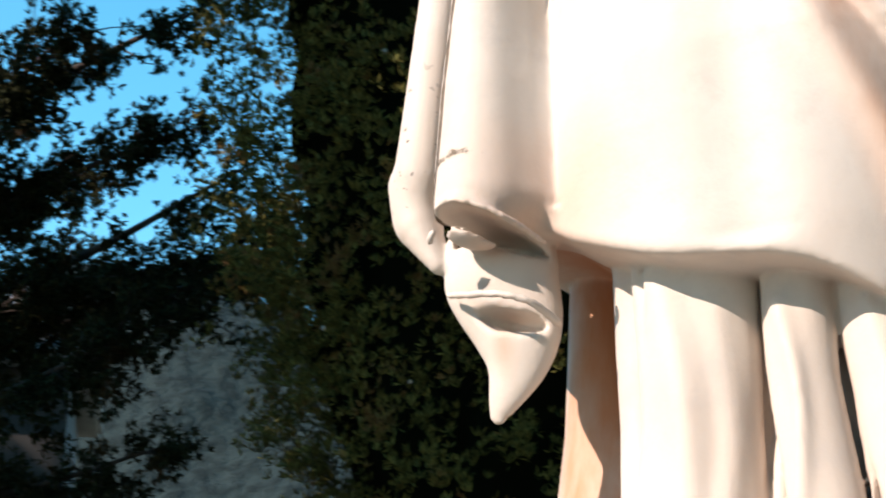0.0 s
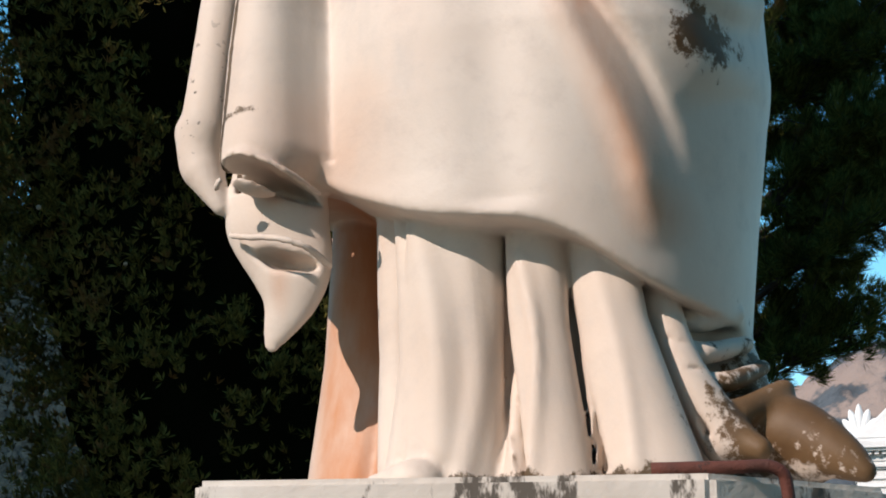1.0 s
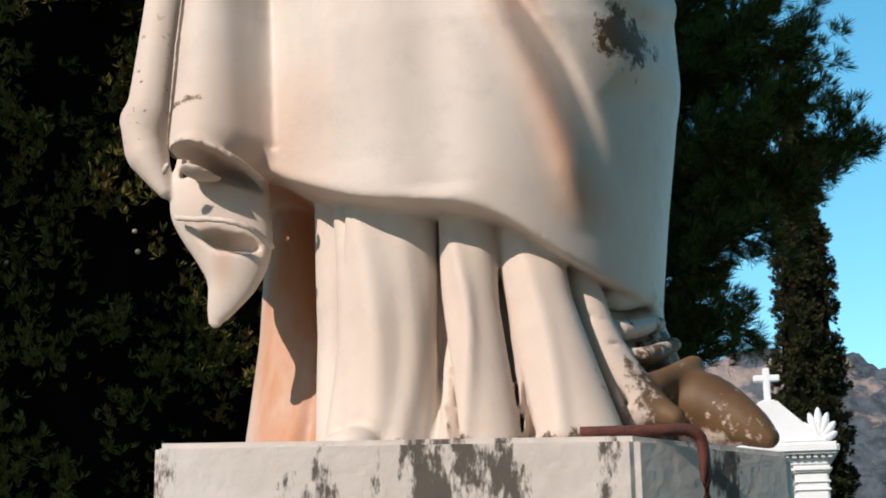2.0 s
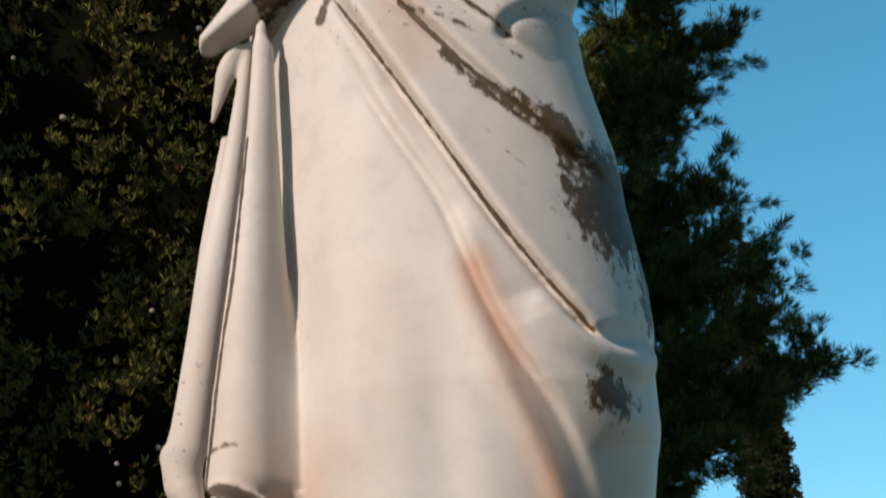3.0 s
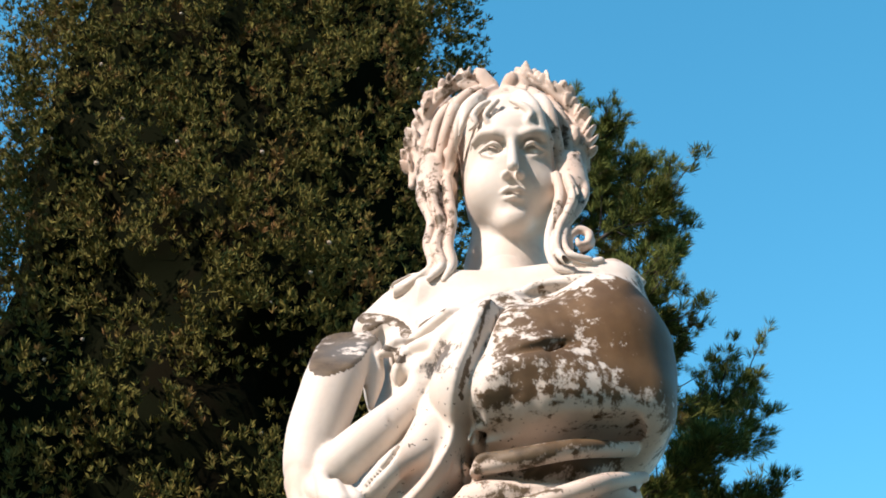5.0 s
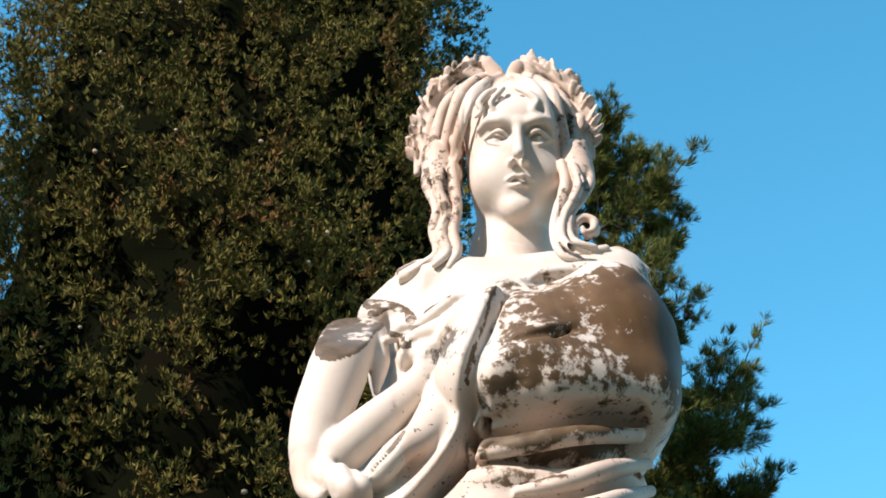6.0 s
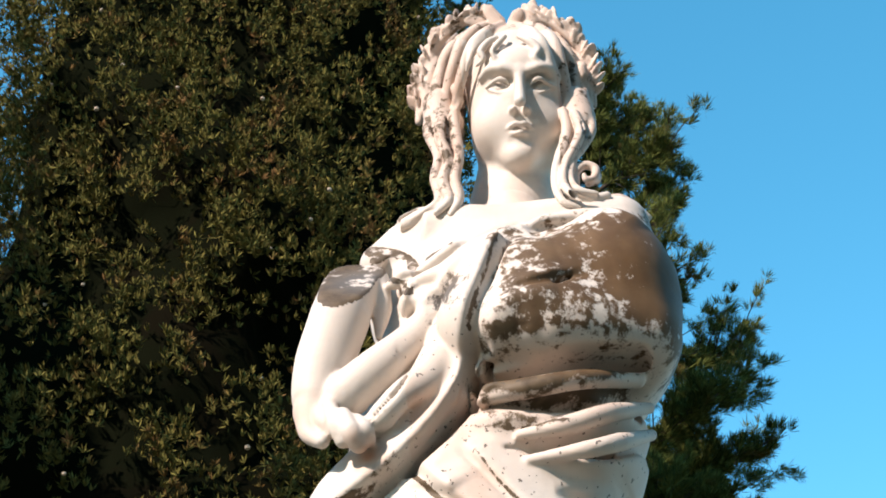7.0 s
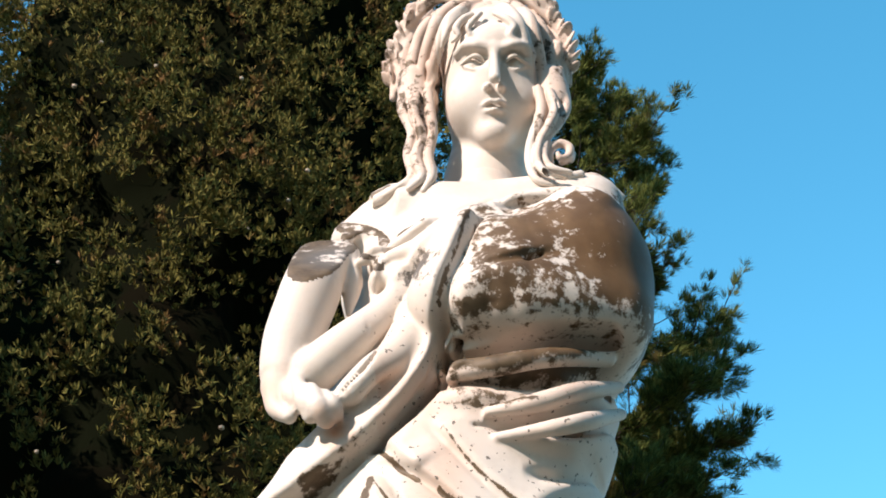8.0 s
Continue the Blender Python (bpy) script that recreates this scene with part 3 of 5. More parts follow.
    # forearm and closed fist
    f.limb([(-0.059, -0.191, 2.736), (-0.034, -0.201, 2.758), (0.001, -0.196, 2.794), (0.031, -0.171, 2.84), (0.069, -0.146, 2.894)], (0.0221, 0.0308, 0.0281, 0.0248, 0.0215), 0.005)
    f.limb([(-0.075, -0.201, 2.749), (-0.063, -0.218, 2.711), (-0.047, -0.218, 2.692)], (0.0096, 0.0101, 0.0072), 0.004)
    f.limb([(-0.055, -0.218, 2.734), (-0.041, -0.231, 2.697), (-0.032, -0.226, 2.676)], (0.0094, 0.01, 0.0078), 0.004)
    f.limb([(-0.033, -0.226, 2.712), (-0.02, -0.236, 2.683), (-0.013, -0.226, 2.671)], (0.0093, 0.0099, 0.0078), 0.004)
    f.limb([(-0.017, -0.221, 2.705), (-0.005, -0.228, 2.687), (-0.003, -0.218, 2.68)], (0.0079, 0.0085, 0.0064), 0.004)
    f.limb([(-0.056, -0.236, 2.723), (-0.046, -0.246, 2.694), (-0.032, -0.246, 2.67)], (0.0014, 0.0021, 0.0021), 0.002, 2.0, True)
    f.limb([(-0.039, -0.241, 2.716), (-0.026, -0.251, 2.683), (-0.016, -0.246, 2.661)], (0.0014, 0.0021, 0.0021), 0.002, 2.0, True)
    # cloth rolled round the wrist and up to the breast
    f.limb([(-0.007, -0.206, 2.7), (0.016, -0.218, 2.712), (0.04, -0.218, 2.739), (0.065, -0.201, 2.77), (0.089, -0.171, 2.839), (0.109, -0.146, 2.913)], (0.0086, 0.0143, 0.0151, 0.0189, 0.0239, 0.02), 0.005)
    f.limb([(0.003, -0.226, 2.698), (0.026, -0.236, 2.719), (0.044, -0.231, 2.745), (0.054, -0.216, 2.782), (0.068, -0.206, 2.82)], (0.0029, 0.005, 0.005, 0.0044, 0.0022), 0.003, 5.0, True)
    f.limb([(0.011, -0.216, 2.688), (0.045, -0.231, 2.699), (0.076, -0.226, 2.726), (0.103, -0.206, 2.777)], (0.0029, 0.0043, 0.0036, 0.0015), 0.006, 4.0, True)
    f.limb([(0.029, -0.206, 2.816), (0.041, -0.206, 2.793), (0.046, -0.206, 2.771)], (0.0015, 0.0029, 0.0022), 0.004, 3.0, True)
    f.limb([(0.085, -0.156, 2.927), (0.058, -0.166, 2.887), (0.04, -0.176, 2.846)], (0.0062, 0.0106, 0.0075), 0.008)
    # the broad lapel of the mantle
    f.limb([(0.145, -0.14, 2.955), (0.123, -0.165, 2.863), (0.092, -0.18, 2.791), (0.051, -0.182, 2.73), (0.001, -0.178, 2.68), (-0.048, -0.165, 2.641)], (0.0233, 0.0286, 0.0339, 0.032, 0.0275, 0.0203), 0.01, 0.45)
    f.limb([(0.167, -0.13, 3.02), (0.163, -0.165, 2.924), (0.148, -0.186, 2.84), (0.135, -0.196, 2.788), (0.115, -0.202, 2.743), (0.072, -0.202, 2.696), (0.029, -0.192, 2.658)], (0.0032, 0.0046, 0.0052, 0.0051, 0.005, 0.005, 0.0036), 0.008)
    f.limb([(0.176, -0.15, 3.002), (0.173, -0.18, 2.919), (0.159, -0.2, 2.833), (0.146, -0.215, 2.777), (0.127, -0.22, 2.73), (0.086, -0.225, 2.68), (0.046, -0.22, 2.638)], (0.0031, 0.0042, 0.0051, 0.0072, 0.0085, 0.0078, 0.0049), 0.002, 8.0, True)
    # the dress under the collar bone and its hem
    f.limb([(0.001, -0.14, 2.964), (0.054, -0.16, 2.951), (0.102, -0.165, 2.962), (0.14, -0.16, 2.989), (0.168, -0.14, 3.029)], (0.0071, 0.0077, 0.0077, 0.007, 0.0047), 0.006)
    f.limb([(0.021, -0.19, 2.908), (0.076, -0.2, 2.905), (0.121, -0.2, 2.925), (0.16, -0.19, 2.967)], (0.0023, 0.0038, 0.0038, 0.0023), 0.003, 6.0, True)
    f.limb([(0.028, -0.15, 2.919), (0.047, -0.16, 2.92), (0.06, -0.16, 2.929)], (0.0077, 0.0069, 0.0046), 0.005)
    f.limb([(0.071, -0.17, 2.888), (0.075, -0.17, 2.91), (0.068, -0.17, 2.922)], (0.0046, 0.0046, 0.0031), 0.004)
    # creases over the breast
    f.limb([(0.16, -0.24, 2.824), (0.207, -0.24, 2.839), (0.241, -0.22, 2.875), (0.265, -0.2, 2.908)], (0.0022, 0.0036, 0.0029, 0.0015), 0.004, 5.0, True)
    f.limb([(0.149, -0.24, 2.783), (0.171, -0.25, 2.804), (0.209, -0.25, 2.815)], (0.0021, 0.0029, 0.0014), 0.006, 4.0, True)
    f.limb([(0.153, -0.2, 2.794), (0.178, -0.215, 2.819), (0.221, -0.21, 2.838), (0.259, -0.19, 2.869)], (0.0058, 0.0095, 0.0088, 0.0044), 0.012)
    # the end of the mantle below the fist
    f.limb([(0.037, -0.19, 2.68), (-0.004, -0.185, 2.656), (-0.047, -0.175, 2.634), (-0.077, -0.165, 2.599), (-0.105, -0.155, 2.568), (-0.121, -0.15, 2.542)], (0.017, 0.0199, 0.0178, 0.0135, 0.0093, 0.0028), 0.012, 0.6)
    f.limb([(-0.079, -0.155, 2.58), (-0.096, -0.15, 2.53), (-0.112, -0.145, 2.47)], (0.01, 0.0127, 0.0035), 0.006, 0.7)
    f.limb([(-0.07, -0.19, 2.57), (-0.088, -0.19, 2.539), (-0.103, -0.18, 2.526)], (0.0021, 0.0049, 0.0028), 0.002, 5.0, True)
    f.limb([(-0.082, -0.18, 2.522), (-0.088, -0.18, 2.484)], (0.0021, 0.0042), 0.003, 4.0, True)
    f.limb([(0.056, -0.22, 2.637), (0.017, -0.22, 2.622), (-0.02, -0.215, 2.605), (-0.048, -0.205, 2.578)], (0.0028, 0.0042, 0.0035, 0.0021), 0.002, 6.0, True)

    sl, x, y, zz = f.block((-1, -1, 2.52), (1, 1, 3.12))
    f.f[sl] -= mantle[sl[0], None, sl[2]] * np.clip((0.0 - y) / 0.08, 0, 1)
    verts, faces = f.mesh()
    return verts, faces


def statue_head():
    """In its own axes: x across, -y where it looks, z up from the middle of the skull."""
    f = Field((-0.18, -0.175, -0.27), (0.19, 0.15, 0.22), 0.0021)
    f.ball((0, 0.02, 0.035), (0.08, 0.105, 0.098), 0.02)
    f.ball((0, -0.025, -0.008), (0.075, 0.088, 0.1), 0.03)
    f.ball((0, -0.036, -0.06), (0.063, 0.064, 0.052), 0.03)
    f.ball((0, -0.086, -0.103), (0.022, 0.02, 0.018), 0.03)
    f.limb([(-0.014, -0.03, -0.25), (-0.012, -0.014, -0.15), (-0.004, 0.016, -0.05)], (0.068, 0.065, 0.052), 0.012)
    f.ball((0, -0.083, 0.05), (0.052, 0.03, 0.034), 0.03)
    for s in (-1, 1):
        f.ball((0.041 * s, -0.074, -0.042), (0.023, 0.02, 0.026), 0.03)
        # socket, eye, lids and brow
        f.ball((0.032 * s, -0.119, 0.014), (0.026, 0.021, 0.0155), 0.008, pose(0, 0, 0, 0, 8 * s, 0), cut=True)
        f.ball((0.032 * s, -0.0875, 0.008), 0.0165, 0.0015)
        f.limb([(0.013 * s, -0.102, 0.006), (0.022 * s, -0.109, 0.016), (0.033 * s, -0.109, 0.0185), (0.051 * s, -0.095, 0.012)], (0.002, 0.0034, 0.0036, 0.0025), 0.002)
        f.limb([(0.014 * s, -0.102, 0.003), (0.031 * s, -0.105, -0.0025), (0.049 * s, -0.095, 0.009)], (0.0015, 0.0024, 0.0015), 0.002)
        f.limb([(0.016 * s, -0.113, 0.004), (0.031 * s, -0.113, 0.0125), (0.046 * s, -0.105, 0.005)], (0.0008, 0.0016, 0.0008), 0.001, cut=True)
        f.limb([(0.009 * s, -0.112, 0.03), (0.028 * s, -0.113, 0.036), (0.046 * s, -0.104, 0.0385), (0.06 * s, -0.088, 0.032)], (0.005, 0.0075, 0.0065, 0.004), 0.01)
        # wings of the nose
        f.ball((0.0105 * s, -0.115, -0.037), (0.0065, 0.0095, 0.0065), 0.004)
        f.ball((0.0055 * s, -0.124, -0.0435), (0.0028, 0.0045, 0.0032), 0.0015, cut=True)
    f.limb([(0, -0.11, 0.034), (0, -0.119, 0.005), (0, -0.133, -0.031)], (0.0065, 0.0068, 0.009), 0.008)
    # lips
    f.limb([(-0.021, -0.101, -0.0635), (-0.008, -0.114, -0.0595), (0, -0.115, -0.061), (0.008, -0.114, -0.0595), (0.021, -0.101, -0.0635)], (0.0015, 0.0042, 0.0042, 0.0042, 0.0015), 0.004)
    f.limb([(-0.016, -0.1, -0.07), (0, -0.111, -0.0735), (0.016, -0.1, -0.07)], (0.002, 0.005, 0.002), 0.005)
    f.limb([(-0.022, -0.106, -0.0665), (0, -0.12, -0.0668), (0.022, -0.106, -0.0665)], (0.0008, 0.0013, 0.0008), 0.001, cut=True)
    f.limb([(-0.012, -0.108, -0.085), (0, -0.112, -0.086), (0.012, -0.108, -0.085)], (0.002, 0.004, 0.002), 0.012, cut=True)
    f.limb([(0, -0.12, -0.052), (0, -0.121, -0.046)], (0.0015, 0.002), 0.004, cut=True)
    # hair
    f.ball((0, 0.016, 0.068), (0.087, 0.098, 0.096), 0.004)
    f.ball((0, -0.028, 0.1), (0.062, 0.052, 0.05), 0.02)
    # waves from the parting over the temples
    f.limb([(-0.026, -0.034, 0.156), (-0.048, -0.062, 0.128), (-0.069, -0.078, 0.098), (-0.083, -0.069, 0.07), (-0.092, -0.06, 0.038), (-0.099, -0.044, 0.009)], (0.0072, 0.0098, 0.0106, 0.0088, 0.0088, 0.007), 0.007)
    f.limb([(-0.035, -0.013, 0.171), (-0.065, -0.033, 0.149), (-0.088, -0.041, 0.12), (-0.101, -0.042, 0.084), (-0.11, -0.034, 0.048), (-0.116, -0.027, 0.006)], (0.0073, 0.01, 0.0117, 0.0098, 0.0098, 0.008), 0.007)
    f.limb([(-0.073, 0.004, 0.17), (-0.109, -0.011, 0.124), (-0.124, -0.007, 0.084), (-0.133, -0.012, 0.034), (-0.135, -0.016, -0.006)], (0.0083, 0.0109, 0.0108, 0.0098, 0.0089), 0.007)
    f.limb([(-0.104, 0.031, 0.173), (-0.132, 0.013, 0.12), (-0.145, 0.009, 0.072), (-0.147, 0.003, 0.022)], (0.0084, 0.011, 0.0109, 0.009), 0.007)
    f.limb([(-0.008, -0.037, 0.153), (0.015, -0.074, 0.122), (0.034, -0.096, 0.088), (0.046, -0.095, 0.057), (0.053, -0.089, 0.02), (0.058, -0.076, -0.012)], (0.0072, 0.0098, 0.0105, 0.0087, 0.0087, 0.0069), 0.007)
    f.limb([(0.004, -0.021, 0.166), (0.032, -0.053, 0.137), (0.054, -0.07, 0.103), (0.064, -0.075, 0.065), (0.071, -0.07, 0.026), (0.075, -0.064, -0.016)], (0.0073, 0.0099, 0.0115, 0.0097, 0.0096, 0.0078), 0.007)
    f.limb([(0.04, -0.018, 0.157), (0.071, -0.046, 0.106), (0.086, -0.048, 0.062), (0.092, -0.057, 0.007), (0.093, -0.061, -0.032)], (0.0082, 0.0107, 0.0106, 0.0096, 0.0087), 0.007)
    f.limb([(0.069, -0.004, 0.152), (0.094, -0.031, 0.097), (0.103, -0.04, 0.045), (0.107, -0.047, -0.009)], (0.0082, 0.0108, 0.0106, 0.0088), 0.007)
    # small curls on the brow
    f.limb([(-0.035, -0.089, 0.103), (-0.048, -0.096, 0.09), (-0.059, -0.1, 0.072), (-0.055, -0.102, 0.058), (-0.065, -0.096, 0.05)], (0.0044, 0.0061, 0.0061, 0.0043, 0.0026), 0.007)
    f.limb([(-0.022, -0.091, 0.103), (-0.031, -0.101, 0.087), (-0.041, -0.106, 0.07), (-0.038, -0.107, 0.058)], (0.0044, 0.0052, 0.0044, 0.0026), 0.007)
    f.limb([(-0.053, -0.077, 0.105), (-0.07, -0.084, 0.084), (-0.077, -0.085, 0.063), (-0.081, -0.08, 0.049)], (0.0044, 0.0062, 0.0053, 0.0026), 0.007)
    f.limb([(0, -0.095, 0.101), (0.016, -0.105, 0.087), (0.029, -0.109, 0.07), (0.024, -0.114, 0.054), (0.032, -0.11, 0.045)], (0.0044, 0.0061, 0.0061, 0.0043, 0.0026), 0.007)
    f.limb([(0.013, -0.088, 0.105), (0.034, -0.1, 0.08), (0.044, -0.101, 0.057), (0.046, -0.101, 0.031)], (0.0044, 0.0061, 0.0061, 0.0035), 0.007)
    # long lock on the shoulder in the sun
    f.limb([(-0.126, -0.015, 0.024), (-0.121, -0.034, -0.029), (-0.109, -0.057, -0.084), (-0.114, -0.074, -0.129), (-0.103, -0.099, -0.173), (-0.115, -0.114, -0.201), (-0.147, -0.107, -0.209), (-0.176, -0.093, -0.216)], (0.0267, 0.0263, 0.0216, 0.0204, 0.0192, 0.0149, 0.0133, 0.0092), 0.002)
    f.limb([(-0.102, -0.06, -0.017), (-0.098, -0.075, -0.055), (-0.092, -0.092, -0.102), (-0.098, -0.106, -0.146), (-0.092, -0.128, -0.19), (-0.103, -0.137, -0.217)], (0.0078, 0.0086, 0.0076, 0.0084, 0.0074, 0.0049), 0.0015)
    f.limb([(-0.119, -0.064, -0.025), (-0.122, -0.078, -0.065), (-0.108, -0.096, -0.11), (-0.116, -0.11, -0.151), (-0.106, -0.131, -0.191), (-0.124, -0.139, -0.215)], (0.0078, 0.0094, 0.0076, 0.0092, 0.0074, 0.0049), 0.0015)
    f.limb([(-0.14, -0.035, -0.003), (-0.141, -0.055, -0.044), (-0.125, -0.08, -0.097), (-0.129, -0.095, -0.14), (-0.122, -0.116, -0.185), (-0.143, -0.123, -0.207), (-0.162, -0.111, -0.214)], (0.0071, 0.0087, 0.0068, 0.0076, 0.0066, 0.0058, 0.0033), 0.0015)
    f.limb([(-0.11, -0.093, -0.053), (-0.104, -0.106, -0.102), (-0.111, -0.126, -0.152), (-0.099, -0.15, -0.199)], (0.0017, 0.0034, 0.0033, 0.0016), 0.002, 2.0, True)
    f.limb([(-0.129, -0.079, -0.051), (-0.117, -0.105, -0.108), (-0.121, -0.125, -0.154), (-0.113, -0.141, -0.195)], (0.0017, 0.0034, 0.0033, 0.0016), 0.002, 2.0, True)
    # long lock on the covered shoulder, with a spiral end
    f.limb([(0.084, -0.056, 0.003), (0.09, -0.076, -0.044), (0.078, -0.089, -0.083), (0.064, -0.103, -0.122), (0.061, -0.122, -0.161), (0.071, -0.142, -0.195), (0.1, -0.148, -0.202), (0.124, -0.145, -0.194)], (0.0263, 0.0267, 0.0205, 0.016, 0.0141, 0.0123, 0.0098, 0.0066), 0.002)
    f.limb([(0.066, -0.092, -0.028), (0.07, -0.107, -0.069), (0.063, -0.12, -0.107), (0.052, -0.131, -0.139), (0.05, -0.15, -0.18), (0.06, -0.164, -0.211), (0.084, -0.165, -0.22)], (0.0069, 0.0085, 0.0076, 0.0066, 0.0066, 0.0057, 0.0032), 0.0015)
    f.limb([(0.083, -0.102, -0.038), (0.09, -0.117, -0.074), (0.08, -0.128, -0.106), (0.065, -0.138, -0.139), (0.061, -0.157, -0.178), (0.075, -0.171, -0.205), (0.1, -0.171, -0.212)], (0.0068, 0.0085, 0.0075, 0.0066, 0.0065, 0.0057, 0.0032), 0.0015)
    f.limb([(0.102, -0.081, -0.023), (0.108, -0.096, -0.061), (0.095, -0.113, -0.097), (0.078, -0.127, -0.128), (0.072, -0.145, -0.165), (0.082, -0.158, -0.189), (0.109, -0.159, -0.196)], (0.0069, 0.0077, 0.0067, 0.0058, 0.0058, 0.0057, 0.0033), 0.0015)
    f.limb([(0.074, -0.127, -0.064), (0.078, -0.134, -0.088), (0.066, -0.146, -0.126), (0.056, -0.157, -0.161), (0.058, -0.176, -0.195)], (0.0017, 0.0034, 0.0033, 0.0025, 0.0016), 0.002, 2.0, True)
    f.limb([(0.092, -0.119, -0.061), (0.096, -0.131, -0.085), (0.084, -0.141, -0.115), (0.069, -0.157, -0.15)], (0.0017, 0.0034, 0.0033, 0.0016), 0.002, 2.0, True)
    f.limb([(0.08, -0.132, -0.168), (0.081, -0.127, -0.147), (0.095, -0.121, -0.133), (0.11, -0.122, -0.14), (0.107, -0.132, -0.159), (0.095, -0.139, -0.165), (0.092, -0.139, -0.157)], (0.0066, 0.0067, 0.0067, 0.0067, 0.0058, 0.005, 0.0033), 0.002)
    f.limb([(0.099, -0.124, -0.164), (0.112, -0.12, -0.159), (0.117, -0.112, -0.145)], (0.0058, 0.005, 0.0033), 0.007)
    # tangled short locks at the sides, among the leaves
    rng = random.Random(4)
    for s in (-1, 1):
        for n in range(22):
            y0, z0 = rng.uniform(-0.05, 0.04), rng.uniform(-0.02, 0.09)
            r0 = 0.094 - 0.25 * max(0.0, z0 - 0.05)
            f.limb([((r0 - 0.006) * s, y0 + 0.012, z0 + 0.03), ((r0 + 0.006) * s, y0 - 0.008, z0 + 0.01), ((r0 - 0.002) * s, y0 - 0.006, z0 - 0.012), ((r0 + 0.006) * s, y0 - 0.002, z0 - 0.03)], (0.004, 0.0075, 0.006, 0.003), 0.002)
    # wreath of pointed leaves, larger over the brow
    for s, path in ((-1, [(-0.053, -0.017, 0.183), (-0.084, -0.012, 0.176), (-0.114, -0.002, 0.159), (-0.137, 0.006, 0.13), (-0.15, 0.01, 0.092), (-0.158, 0.011, 0.048), (-0.159, 0.007, 0.006)]), (1, [(0.01, -0.03, 0.176), (0.046, -0.037, 0.161), (0.075, -0.04, 0.136), (0.095, -0.039, 0.11), (0.108, -0.038, 0.078), (0.114, -0.037, 0.043), (0.115, -0.04, 0.007)])):
        f.limb(path, (0.006, 0.007, 0.007, 0.006), 0.003)
        path = bend(path, 5)
        for n in range(14):
            p, along = path[2 * n + 1], Vector(path[2 * n] - path[min(2 * n + 2, len(path) - 1)]).normalized()
            out = Vector((p[0], p[1] * 0.6, p[2] * 0.7)).normalized()
            for lift in (0.25 + rng.uniform(-0.15, 0.15), 0.95 + rng.uniform(-0.2, 0.25)):
                way = (along * 0.7 + out * lift + Vector((0, -0.25 + rng.uniform(-0.2, 0.2), 0.1))).normalized()
                m = way.to_track_quat("Z", "Y").to_matrix().to_4x4() @ pose(0, 0, 0, 0, 0, rng.uniform(-60, 60))
                size = rng.uniform(0.7, 1.0)
                f.ball(Vector(p) + way * 0.013 * size, (0.0115 * size, 0.0034, 0.021 * size), 0.001, m)
    for a, b in (((-0.032, -0.03, 0.164), (-0.056, -0.029, 0.199)), ((-0.063, -0.019, 0.17), (-0.089, -0.022, 0.181)), ((-0.004, -0.036, 0.16), (0.003, -0.043, 0.18)), ((0.02, -0.035, 0.16), (0.025, -0.036, 0.205)), ((0.039, -0.032, 0.163), (0.038, -0.031, 0.194))):
        f.limb([a, np.array(a) * 0.45 + np.array(b) * 0.55, b], (0.013, 0.011, 0.002), 0.002, 0.45)
    verts, faces = f.mesh()
    m = np.array(pose(0.166, -0.004, 3.345, 13, 0, 9.5))
    return verts @ m[:3, :3].T + m[:3, 3], faces


def soft(d, w):
    return np.clip(1 - d / w, 0, 1)


def to_line(v, points):
    """How far each vertex is from a line drawn in x and z."""
    p, best = bend(points, 4), np.full(len(v), 9.0)
    for a, b in zip(p, p[1:]):
        ab = b - a
        q = v[:, ::2] - a
        t = np.clip(q @ ab / (ab @ ab), 0, 1)
        best = np.minimum(best, np.linalg.norm(q - t[:, None] * ab, axis=1))
    return best


